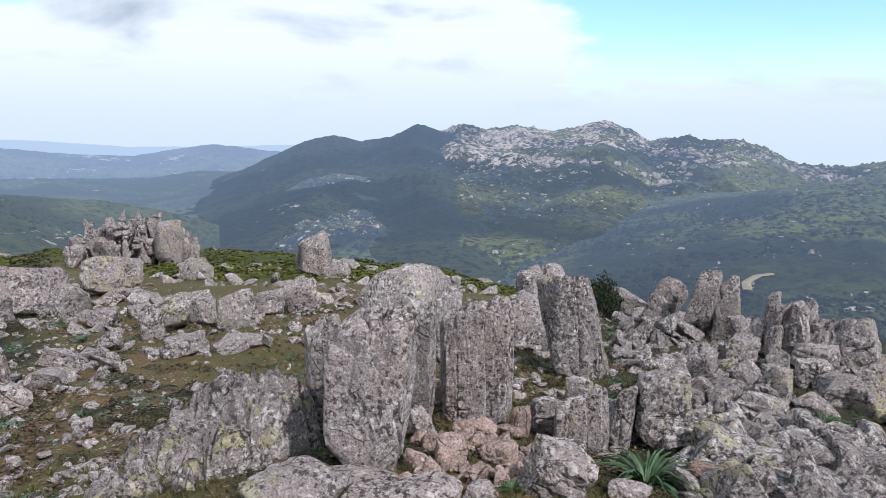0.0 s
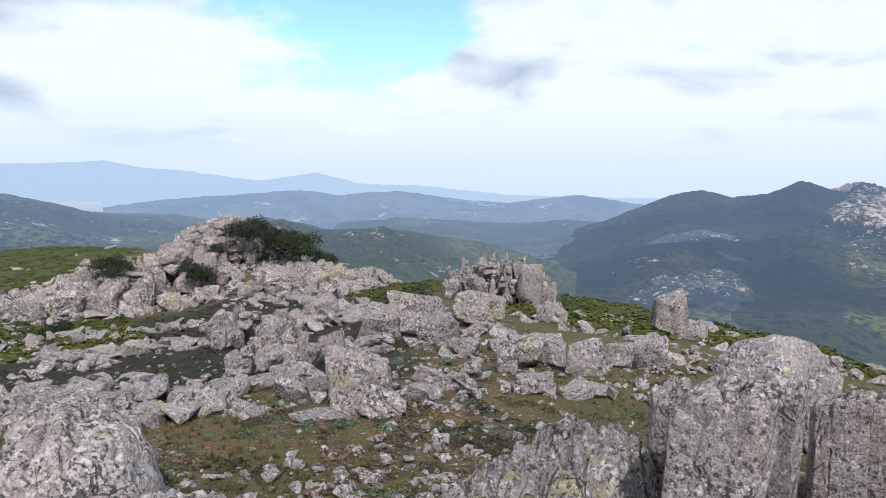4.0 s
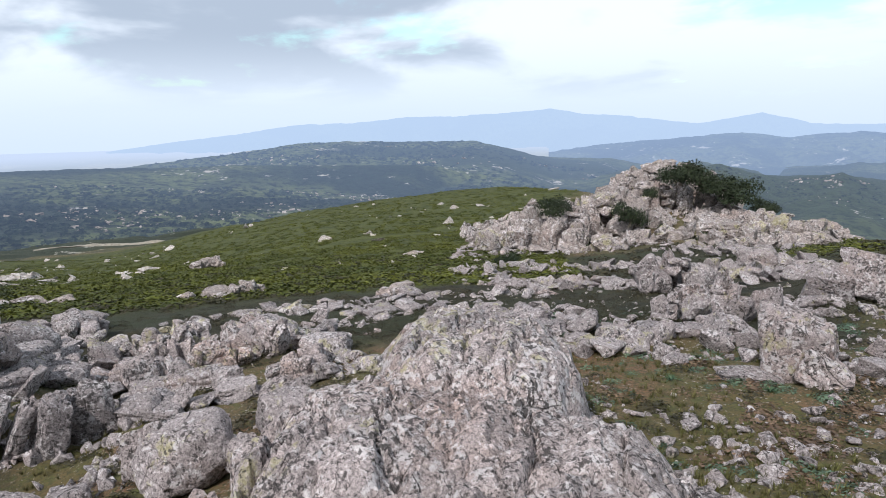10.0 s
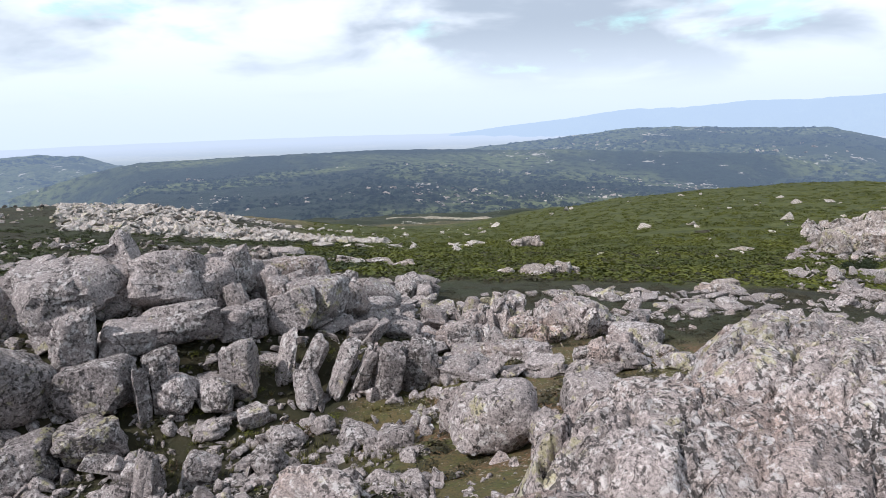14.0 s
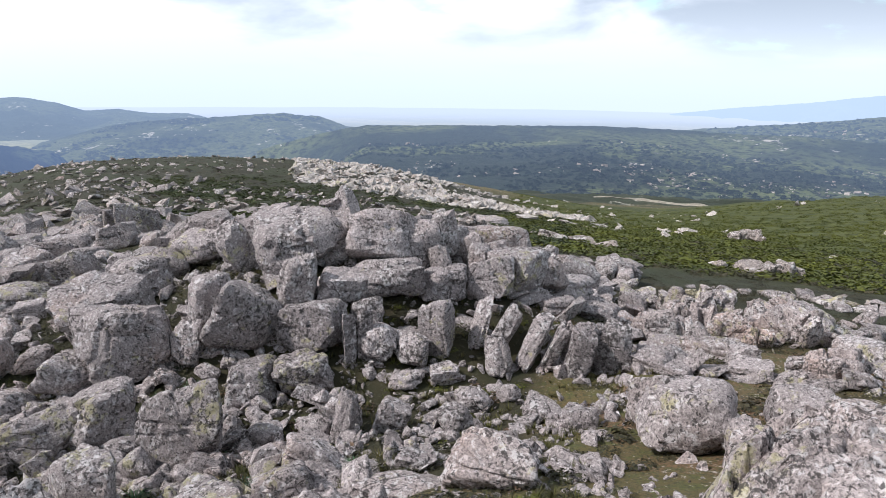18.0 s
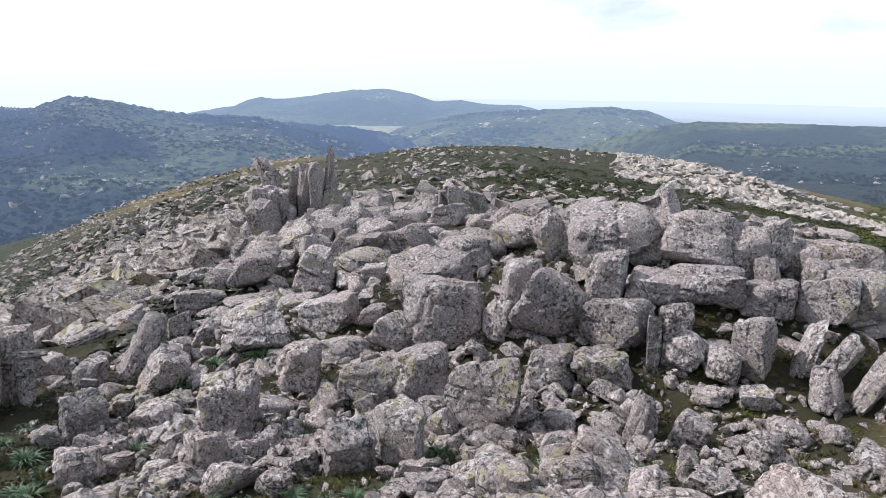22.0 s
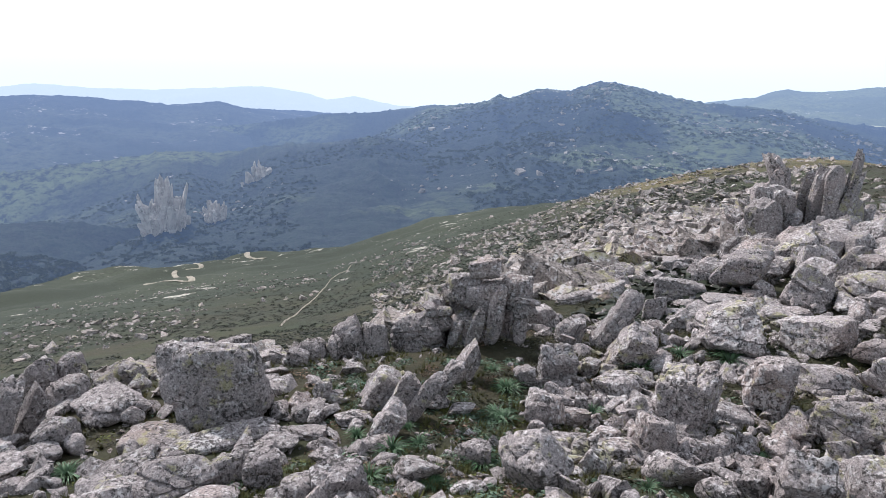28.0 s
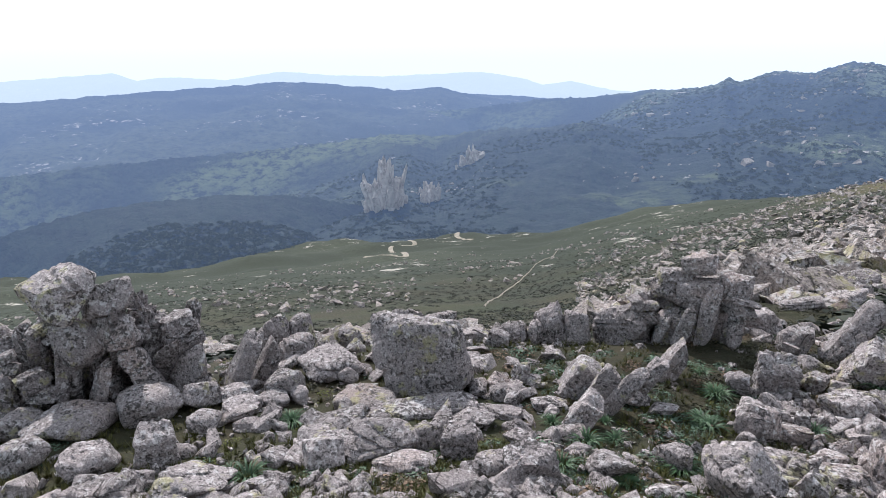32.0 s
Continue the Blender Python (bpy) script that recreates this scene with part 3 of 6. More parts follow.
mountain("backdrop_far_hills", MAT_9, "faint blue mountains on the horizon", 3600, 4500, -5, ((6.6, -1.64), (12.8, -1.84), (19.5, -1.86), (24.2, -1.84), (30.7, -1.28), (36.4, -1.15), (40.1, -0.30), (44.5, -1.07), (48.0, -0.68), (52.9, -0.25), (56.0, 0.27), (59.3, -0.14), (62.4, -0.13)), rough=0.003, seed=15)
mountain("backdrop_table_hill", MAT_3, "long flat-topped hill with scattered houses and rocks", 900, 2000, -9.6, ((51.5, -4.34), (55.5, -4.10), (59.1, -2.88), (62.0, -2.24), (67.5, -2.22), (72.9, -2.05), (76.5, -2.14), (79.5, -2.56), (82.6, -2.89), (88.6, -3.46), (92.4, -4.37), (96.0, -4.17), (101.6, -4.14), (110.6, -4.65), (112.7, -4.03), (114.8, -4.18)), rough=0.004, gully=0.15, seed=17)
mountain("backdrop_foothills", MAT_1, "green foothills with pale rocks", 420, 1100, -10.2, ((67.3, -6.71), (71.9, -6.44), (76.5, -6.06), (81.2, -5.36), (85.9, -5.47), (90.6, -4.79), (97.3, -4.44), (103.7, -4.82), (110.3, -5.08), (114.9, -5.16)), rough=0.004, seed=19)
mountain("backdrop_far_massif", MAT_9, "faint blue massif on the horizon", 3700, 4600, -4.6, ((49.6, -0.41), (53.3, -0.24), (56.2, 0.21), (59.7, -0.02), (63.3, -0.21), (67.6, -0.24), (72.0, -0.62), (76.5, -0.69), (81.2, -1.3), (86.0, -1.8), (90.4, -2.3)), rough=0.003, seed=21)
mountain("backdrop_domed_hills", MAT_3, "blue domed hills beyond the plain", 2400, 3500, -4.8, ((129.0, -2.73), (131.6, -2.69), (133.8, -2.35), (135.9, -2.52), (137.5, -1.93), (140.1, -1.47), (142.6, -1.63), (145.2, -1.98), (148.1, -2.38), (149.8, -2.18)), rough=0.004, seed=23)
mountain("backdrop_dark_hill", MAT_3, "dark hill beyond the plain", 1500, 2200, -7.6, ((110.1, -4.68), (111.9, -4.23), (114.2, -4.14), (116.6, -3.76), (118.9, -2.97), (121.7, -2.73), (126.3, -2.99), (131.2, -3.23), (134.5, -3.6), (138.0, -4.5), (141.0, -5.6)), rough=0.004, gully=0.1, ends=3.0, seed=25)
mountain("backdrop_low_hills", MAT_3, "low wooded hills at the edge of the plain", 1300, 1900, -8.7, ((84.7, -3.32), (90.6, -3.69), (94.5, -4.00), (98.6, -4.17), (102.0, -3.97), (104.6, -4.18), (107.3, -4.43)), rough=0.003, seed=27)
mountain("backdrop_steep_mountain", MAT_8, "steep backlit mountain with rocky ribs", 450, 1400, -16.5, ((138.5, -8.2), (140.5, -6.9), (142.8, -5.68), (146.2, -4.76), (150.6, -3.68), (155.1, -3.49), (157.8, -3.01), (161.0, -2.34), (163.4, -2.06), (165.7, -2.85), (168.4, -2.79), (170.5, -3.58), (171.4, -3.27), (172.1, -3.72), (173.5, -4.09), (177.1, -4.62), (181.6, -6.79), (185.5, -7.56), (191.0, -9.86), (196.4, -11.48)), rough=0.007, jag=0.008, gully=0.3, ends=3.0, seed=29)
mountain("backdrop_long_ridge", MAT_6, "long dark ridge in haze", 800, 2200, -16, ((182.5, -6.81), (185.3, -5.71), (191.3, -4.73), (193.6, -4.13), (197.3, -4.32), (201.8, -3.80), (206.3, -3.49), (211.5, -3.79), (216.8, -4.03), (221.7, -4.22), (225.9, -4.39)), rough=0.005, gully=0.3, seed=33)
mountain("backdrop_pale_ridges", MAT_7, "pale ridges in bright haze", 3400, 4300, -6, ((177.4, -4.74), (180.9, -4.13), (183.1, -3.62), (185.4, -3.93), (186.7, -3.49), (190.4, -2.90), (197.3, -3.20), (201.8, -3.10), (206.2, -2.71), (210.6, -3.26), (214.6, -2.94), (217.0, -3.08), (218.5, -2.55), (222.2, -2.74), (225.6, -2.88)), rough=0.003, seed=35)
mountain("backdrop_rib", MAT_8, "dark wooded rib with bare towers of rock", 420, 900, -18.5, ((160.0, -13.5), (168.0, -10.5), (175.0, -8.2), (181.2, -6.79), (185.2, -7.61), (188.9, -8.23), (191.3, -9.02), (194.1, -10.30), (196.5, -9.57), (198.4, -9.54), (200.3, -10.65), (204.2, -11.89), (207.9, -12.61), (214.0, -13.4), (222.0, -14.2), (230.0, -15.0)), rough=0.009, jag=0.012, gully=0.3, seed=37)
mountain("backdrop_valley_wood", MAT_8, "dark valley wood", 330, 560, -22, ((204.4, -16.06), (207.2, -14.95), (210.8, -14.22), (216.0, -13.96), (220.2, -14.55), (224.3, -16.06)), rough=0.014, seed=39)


def build_plain():
    """The wide plain beyond the hills, in haze."""
    radii, az = np.geomspace(1150, 4950, 40), np.radians(np.arange(56, 150, 0.5))
    x, y = -radii[:, None] * np.sin(az), radii[:, None] * np.cos(az)
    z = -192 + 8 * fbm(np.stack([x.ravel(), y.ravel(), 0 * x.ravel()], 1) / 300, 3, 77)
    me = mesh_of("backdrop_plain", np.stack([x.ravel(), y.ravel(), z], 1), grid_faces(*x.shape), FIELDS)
    tagged(new("backdrop_plain", me), "hazy plain of pale green fields", "plain", kind="structure")


build_plain()


# ---- rocks ----
def ball(level):
    bm = bmesh.new()
    bmesh.ops.create_icosphere(bm, subdivisions=level, radius=1.0)
    v = np.array([q.co[:] for q in bm.verts])
    f = np.array([[q.index for q in face.verts] for face in bm.faces])
    bm.free()
    return v / np.linalg.norm(v, axis=1)[:, None], f


BALLS = {level: ball(level) for level in (1, 2, 3, 4, 5)}


def rock_shape(seed, level, kind="block"):
    """A broken rock about 1 across: flat faces, knocked-off corners, worn edges and a few open joints. It stands on z = 0."""
    rng = np.random.default_rng(seed * 7 + 1)
    d, f = BALLS[level]
    jitter = {"block": 0.25, "boulder": 0.34, "slab": 0.17, "pillar": 0.16}[kind]
    planes, reach = [], []
    for axis in np.vstack([np.eye(3), -np.eye(3)]):
        n = axis + rng.normal(0, jitter, 3)
        planes.append(n / np.linalg.norm(n))
        reach.append(rng.uniform(0.38, 0.56))
    for _ in range({"block": 8, "boulder": 14, "slab": 7, "pillar": 7}[kind]):
        n = rng.choice([-1.0, 1.0], 3) * rng.uniform(0.15, 1.0, 3)
        n /= np.linalg.norm(n)
        planes.append(n)
        corner = np.abs(n).sum() * 0.5
        reach.append(corner * (rng.uniform(0.68, 0.92) if kind != "boulder" else rng.uniform(0.62, 0.78)))
    q = d @ np.array(planes).T / np.array(reach)
    sharp = {"block": 14.0, "boulder": 11.0, "slab": 18.0, "pillar": 18.0}[kind]
    r = 1.0 / (np.maximum(q, 0) ** sharp).sum(1) ** (1 / sharp)
    v = d * r[:, None]
    off = rng.uniform(0, 90, 3)
    push = 0.11 * fbm(v * 2.2 + off, 3, seed) + 0.035 * fbm(v * 7 + off, 3, seed + 4, 0.6)
    # open joints along planes, with a small step from side to side
    axes = {"block": ((1, 0.1, 0.1), (0.1, 0.2, 1), (0.2, 1, 0.1)), "boulder": ((1, 0.3, 0.4), (0.3, 0.2, 1)), "slab": ((0.05, 0.1, 1), (0.1, 0.05, 1)), "pillar": ((1, 0.2, 0.05), (0.2, 1, 0.1))}[kind]
    fine = 0.020 if level > 4 else 0.030
    for k in range(int(rng.integers(1, 4))):
        n = np.array(axes[k % len(axes)]) + rng.normal(0, 0.12, 3)
        n /= np.linalg.norm(n)
        away = v @ n - rng.uniform(-0.28, 0.32) + 0.05 * fbm(v * 3.2 + off, 2, seed + k)
        held = value_noise(v * 2.0 + off, seed + 30 + k) > 0.36
        push = push - 0.075 * np.exp(-((away / fine) ** 2)) * held + np.where(away > 0, 1, -1) * rng.uniform(0.004, 0.016)
    # cracked cells, each face set a little askew
    long = np.array({"block": (1, 1, 1.2), "boulder": (1, 1, 1), "slab": (0.8, 0.8, 2.6), "pillar": (1.8, 1.8, 0.7)}[kind])
    edge, who, tilt = worley(v * 2.3 * long + off + 0.35 * fbm(v * 3, 2, seed)[:, None], seed + 5)
    open_ = value_noise(v * 2.6 + off, seed + 50) > (0.5 if kind == "boulder" else 0.40)
    push = push + (who - 0.5) * (0.05 if kind == "boulder" else 0.09) + tilt * 0.035 - 0.065 * np.exp(-((edge / 0.05) ** 2)) * open_
    # chips broken out of the edges
    edge, who, tilt = worley(v * 3.4 + off, seed + 2)
    worn = np.clip((r - np.median(r)) / 0.12, 0, 1)
    push = push - 0.07 * worn * (who > 0.58) - 0.02 * tilt
    if level >= 4:
        push = push + 0.026 * fbm(v * 15 * long + off, 4, seed + 9, 0.6)
    v = v * (1 + push / np.maximum(r, 0.3) * 0.75)[:, None]
    v = v - [0, 0, v[:, 2].min()]
    size = v.max(0) - v.min(0)
    # it lies on its broader end, and narrows upwards only a little
    low, high = v[v[:, 2] < 0.3 * size[2]], v[v[:, 2] > 0.7 * size[2]]
    for k in (0, 1):
        mid = v[:, k].mean()
        ratio = np.ptp(high[:, k]) / np.ptp(low[:, k])
        want = np.clip(ratio, 0.80, 0.98) / ratio
        up = (v[:, 2] / size[2] - 0.15) / 0.7
        v[:, k] = mid + (v[:, k] - mid) * (1 + (want - 1) * np.clip(up, 0, 1))
    size = v.max(0) - v.min(0)
    return v / size - [v[:, 0].mean() / size[0], v[:, 1].mean() / size[1], 0], f


SHAPES = {}
ROCK_MESHES = {}


def rock_mesh(kind, seed, level, mat):
    key = (kind, seed, level, mat.name)
    if key not in ROCK_MESHES:
        if key[:3] not in SHAPES:
            SHAPES[key[:3]] = rock_shape(seed, level, kind)
        v, f = SHAPES[key[:3]]
        ROCK_MESHES[key] = mesh_of("rock", v, f, mat, level > 3)
        if level > 3:
            ROCK_MESHES[key].set_sharp_from_angle(angle=radians(38))
    return ROCK_MESHES[key]


def rock_pose(az, r, w, h, deep, lean=0.0, tip=0.0, turn=0.0, sink=0.12, z=None):
    a = radians(az)
    x, y = -r * math.sin(a), r * math.cos(a)
    base = float(ground_height(x, y)[0]) if z is None else z
    m = Matrix.Translation((x, y, base - sink * h)) @ Matrix.Rotation(a, 4, "Z")
    m = m @ Matrix.Rotation(radians(lean), 4, "Y") @ Matrix.Rotation(radians(tip), 4, "X") @ Matrix.Rotation(radians(turn), 4, "Z")
    return m @ Matrix.Diagonal((w, deep, h * (1 + sink), 1))


ROCK_WORDS = {
    "block": ("rock_block", "angular grey rock with pale lichen lying among rubble"),
    "boulder": ("boulder", "rounded weathered grey boulder with lichen spots"),
    "slab": ("rock_slab", "tilted flat slab of grey layered rock"),
    "pillar": ("standing_rock", "upright split slab of lichened grey rock"),
}
SEEDS = {"count": 0}


def rock(kind, az, r, w, h, deep=None, lean=0.0, tip=0.0, turn=0.0, level=0, mat=None, sink=0.12, z=None, label="", seed=None):
    """One loose rock: so wide and high as seen from the summit, leaning to the right and tipping away by degrees."""
    SEEDS["count"] += 1
    n = SEEDS["count"]
    name, words = ROCK_WORDS[kind]
    level = max(level, 4 if max(w, h) > 0.3 else 3)
    mesh = rock_mesh(kind, seed if seed is not None else n * 7 % 22, level, mat or ROCK)
    if not turn:
        turn, tip = (n * 47) % 44 - 22, tip or (n * 29) % 18 - 9
    ob = new(name, mesh)
    side = 0.5 * h * math.sin(radians(lean))
    az += math.degrees(side / r)
    w = max(0.55 * w, w - abs(side))
    ob.matrix_world = rock_pose(az, r, w, h, deep or 0.75 * w, lean, tip, turn, sink, z)
    return tagged(ob, label or words, "rock", group="loose rocks")


def outcrop(az, r, w, h, deep, count, style="blocks", lean=0.0, mat=None, seed=1, label="", low=0.35, size=1.0, ground=None):
    """Bedrock broken into many pieces, highest near its middle and back."""
    rng = np.random.default_rng(seed)
    a = radians(az)
    x0, y0 = -r * math.sin(a), r * math.cos(a)
    top = new("rock_outcrop")
    top.location = (x0, y0, float(ground_height(x0, y0)[0]) if ground is None else ground)
    bpy.context.view_layer.update()
    inv = Matrix.Translation((-x0, -y0, -top.location[2]))
    cell = math.sqrt(w * deep / count) * 1.35 * size
    for k in range(count):
        u, v = rng.uniform(-0.5, 0.5), rng.uniform(-0.5, 0.5)
        if k < count * 0.35:
            v = rng.uniform(-0.1, 0.5)
        tall = h * (low + (1 - low) * max(0.0, 1 - (2 * u) ** 2) ** 0.7 * (0.55 + 0.45 * min(1, max(0, v + 0.5) * 1.4))) * rng.uniform(0.6, 1.05)
        side = cell * rng.choice([0.55, 0.8, 1.0, 1.35])
        px, py = x0 + (u * w) * math.cos(a) - (v * deep) * math.sin(a), y0 + (u * w) * math.sin(a) + (v * deep) * math.cos(a)
        base = float(ground_height(px, py)[0]) if ground is None else ground
        if style == "upright":
            kind, ww, dd = "pillar", side * rng.uniform(0.6, 1.05), side * rng.uniform(0.9, 1.4)
            spans = [(0, tall)]
        else:
            kind = ("block", "block", "boulder", "slab")[int(rng.integers(0, 4))]
            ww, dd = side * rng.uniform(0.8, 1.25), side * rng.uniform(0.6, 1.1)
            spans, z = [], 0.0
            while z < tall - 0.15 * side:
                hh = min(tall - z, side * rng.uniform(0.45, 0.9))
                spans.append((z, hh))
                z += hh * 0.93
            spans = spans[-2:]
            if tall < 1.7 * side or rng.uniform() < 0.5:
                spans = [(0, tall)]
        for z, hh in spans:
            m = Matrix.Translation((px + rng.normal(0, 0.06) * side, py + rng.normal(0, 0.06) * side, base + z - 0.06 * hh)) @ Matrix.Rotation(a + rng.normal(0, 0.5), 4, "Z")
            m = m @ Matrix.Rotation(radians(lean + rng.normal(0, 14)), 4, "Y") @ Matrix.Rotation(radians(rng.normal(0, 13)), 4, "X")
            ob = new("rock_piece", rock_mesh(kind, int(rng.integers(0, 18)), 4 if r < 12 else 3, mat or ROCK))
            ob.parent = top
            ob.matrix_basis = inv @ m @ Matrix.Diagonal((ww, dd, hh * 1.12, 1))
    return tagged(top, label or "bedrock outcrop of cracked grey blocks with lichen", "rock outcrop", group="rock outcrops")


# ---- loose stones by the thousand ----
def stone_forms(count, points, seed, worn=0.07):
    """Small angular stones: hulls of a few random points with worn edges."""
    forms = []
    rng = np.random.default_rng(seed)
    for _ in range(count):
        bm = bmesh.new()
        for p in rng.uniform(-0.5, 0.5, (points, 3)):
            p = p / max(np.abs(p).max(), 1e-3) * 0.5 * rng.uniform(0.8, 1.0)
            bm.verts.new(p)
        bmesh.ops.convex_hull(bm, input=bm.verts)
        loose = [v for v in bm.verts if not v.link_faces]
        bmesh.ops.delete(bm, geom=loose, context="VERTS")
        bmesh.ops.dissolve_limit(bm, angle_limit=0.25, verts=bm.verts, edges=bm.edges)
        if worn:
            bmesh.ops.bevel(bm, geom=list(bm.edges), offset=worn, segments=1, affect="EDGES", clamp_overlap=True)
        bmesh.ops.triangulate(bm, faces=bm.faces)
        bm.verts.index_update()
        forms.append((np.array([v.co[:] for v in bm.verts]), np.array([[v.index for v in f.verts] for f in bm.faces])))
        bm.free()
    return forms


STONES_NEAR = stone_forms(20, 12, 4)
STONES_FAR = stone_forms(12, 9, 5, 0.0)


def turns(yaw, lean, tip):
    cy, sy, cl, sl, ct, st = np.cos(yaw), np.sin(yaw), np.cos(lean), np.sin(lean), np.cos(tip), np.sin(tip)
    one, nil = np.ones_like(yaw), np.zeros_like(yaw)
    rz = np.stack([cy, -sy, nil, sy, cy, nil, nil, nil, one], 1).reshape(-1, 3, 3)
    ry = np.stack([cl, nil, sl, nil, one, nil, -sl, nil, cl], 1).reshape(-1, 3, 3)
    rx = np.stack([one, nil, nil, nil, ct, -st, nil, st, ct], 1).reshape(-1, 3, 3)
    return rz @ ry @ rx


def spread(forms, place, size, rot):
    """Verts and faces of one form each at every place."""
    verts, faces, base = [], [], 0
    pick = np.arange(len(place)) % len(forms)
    for k, (v, f) in enumerate(forms):
        who = np.nonzero(pick == k)[0]
        if not len(who):
            continue
        pts = np.einsum("nij,nvj->nvi", rot[who], v[None] * size[who][:, None]) + place[who][:, None]
        verts.append(pts.reshape(-1, 3))
        faces.append((f[None] + (np.arange(len(who)) * len(v))[:, None, None]).reshape(-1, 3) + base)
        base += len(who) * len(v)
    return np.concatenate(verts), np.concatenate(faces)


def zone(rng, count, a0, a1, r0, r1, power=1.0, cluster=0.0, scale=0.5, seed=1):
    """Places in a sector, thicker near r0 for power above 1, and gathered in patches by cluster."""
    xs, ys, tries = [], [], 0
    need = count
    while need > 0 and tries < 12:
        n = need * 4
        az = np.radians(rng.uniform(a0, a1, n))
        r = r0 * (r1 / r0) ** rng.uniform(0, 1, n) ** power
        x, y = -r * np.sin(az), r * np.cos(az)
        keep = fbm(np.stack([x, y, 0 * x], 1) * scale, 3, seed) + rng.uniform(-0.08, 0.08, n) > cluster - 0.5
        xs.append(x[keep][:need])
        ys.append(y[keep][:need])
        need -= len(xs[-1])
        tries += 1
    return np.concatenate(xs), np.concatenate(ys)


LOOSE = {
    "lichen_rock": "loose angular grey rock with lichen lying on the slope",
    "grey_rock": "loose dark grey angular rock among rubble",
    "pink_rock": "loose pale pinkish flat rock half buried in heath",
    "rose_rock": "loose pinkish freshly broken rock",
    "far_rock": "pale block of rock on the hillside",
    "sunlit_rock": "pale rock on the hillside, its colour lightened as if sunlit",
}
PLANTS = []
STONE_MESHES = {}


def stone_mesh(forms, k, mat):
    key = (id(forms), k, mat.name)
    if key not in STONE_MESHES:
        STONE_MESHES[key] = mesh_of("loose_rock", *forms[k], mat, False)
    return STONE_MESHES[key]


def stones(label, forms, mat, seed, count, sector, small, large, flat=0.6, tilt=0.3, cluster=0.0, scale=0.5, power=1.0, skew=2.2, name="stones", singles=0):
    rng = np.random.default_rng(seed)
    x, y = zone(rng, count, *sector, power, cluster, scale, seed)
    for px, py, clear in PLANTS:
        keep = (x - px) ** 2 + (y - py) ** 2 > clear**2
        x, y = x[keep], y[keep]
    n = len(x)
    s = small * (large / small) ** (rng.uniform(0, 1, n) ** skew)
    size = np.stack([s * rng.uniform(0.7, 1.3, n), s * rng.uniform(0.6, 1.0, n), s * rng.uniform(flat * 0.6, flat * 1.3, n)], 1)
    z = ground_height(x, y) + size[:, 2] * rng.uniform(0.05, 0.35, n)
    rot = turns(rng.uniform(0, 6.28, n), rng.normal(0, tilt, n), rng.normal(0, tilt, n))
    place = np.stack([x, y, z], 1)
    if singles:
        # the largest lie as single rocks
        order = np.argsort(-s)
        for k in order[:singles]:
            ob = new("loose_rock", stone_mesh(forms, int(k) % len(forms), mat))
            ob.matrix_world = Matrix.Translation(place[k]) @ Matrix(rot[k].tolist()).to_4x4() @ Matrix.Diagonal((*size[k], 1))
            tagged(ob, LOOSE[mat.name], "rock", group="loose rocks")
        rest = order[singles:]
        place, size, rot = place[rest], size[rest], rot[rest]
    v, f = spread(forms, place, size, rot)
    return tagged(new(name, mesh_of(name, v, f, mat, False)), label, "stones", kind="stuff")


# ---- bedrock ----
def bedrock(name, label, mat, lobes, grain, plates, relief=1.0, step=0.028):
    """Bare bedrock that swells out of the ground in lobes (heading, distance, half width, half depth, drop below the eye), split into tilted plates along its grain."""
    mid = [(-r * math.sin(radians(az)), r * math.cos(radians(az)), max(across, along)) for az, r, across, along, _ in lobes]
    x0, x1 = min(q[0] - q[2] for q in mid) - 0.9, max(q[0] + q[2] for q in mid) + 0.9
    y0, y1 = min(q[1] - q[2] for q in mid) - 0.9, max(q[1] + q[2] for q in mid) + 0.9
    gx, gy = np.meshgrid(np.arange(x0, x1, step), np.arange(y0, y1, step))
    x, y = gx.ravel(), gy.ravel()
    p = np.stack([x, y, 0 * x], 1)
    wob = 0.20 * fbm(p * 1.3, 4, 61)
    z = np.full(len(x), -9.0)
    for az, r, across, along, drop in lobes:
        a = radians(az)
        dx, dy = x + r * math.sin(a), y - r * math.cos(a)
        u, v = (dx * math.cos(a) + dy * math.sin(a)) / across, (-dx * math.sin(a) + dy * math.cos(a)) / along
        d = (np.abs(u) ** 3 + np.abs(v) ** 3) ** (1 / 3) + wob
        top = EYE[2] - drop - 0.30 * np.minimum(d, 1) ** 4 - 0.05 * v
        z = np.maximum(z, top - np.maximum(d - 1, 0) * 3.0)
    c, s = math.cos(radians(grain)), math.sin(radians(grain))
    run, cross = x * c + y * s, -x * s + y * c
    for many, long, deep, tilted, split, wide in plates:
        q = np.stack([run * many, cross * long, 0 * x], 1) + 0.45 * fbm(p * 0.8 * many, 3, 66)[:, None]
        edge, who, tilt = worley(q, 67 + int(many * 4))
        z = z + relief * (deep * (who - 0.5) + tilted * tilt - split * np.exp(-((edge / wide) ** 2)))
    z = z + 0.07 * fbm(p * 2.2, 3, 63) + 0.035 * fbm(p * 14, 4, 64, 0.6)
    soil = ground_height(x, y)
    keep = z > soil - 0.35
    faces = grid_faces(*gx.shape)
    faces = faces[keep[faces].any(1)]
    z = np.maximum(z, soil - 0.5)
    used = np.unique(faces)
    remap = np.zeros(len(x), int)
    remap[used] = np.arange(len(used))
    me = mesh_of(name, np.stack([x, y, z], 1)[used], remap[faces], mat)
    me.set_sharp_from_angle(angle=radians(32))
    tagged(new(name, me), label, "rock")


LEDGE = ((62, 5.55, 0.80, 1.00, 1.78), (69, 4.45, 1.05, 1.10, 1.95), (57, 3.9, 1.0, 1.0, 2.02), (45, 3.9, 0.75, 0.5, 2.22), (62, 1.6, 1.9, 1.9, 1.80))
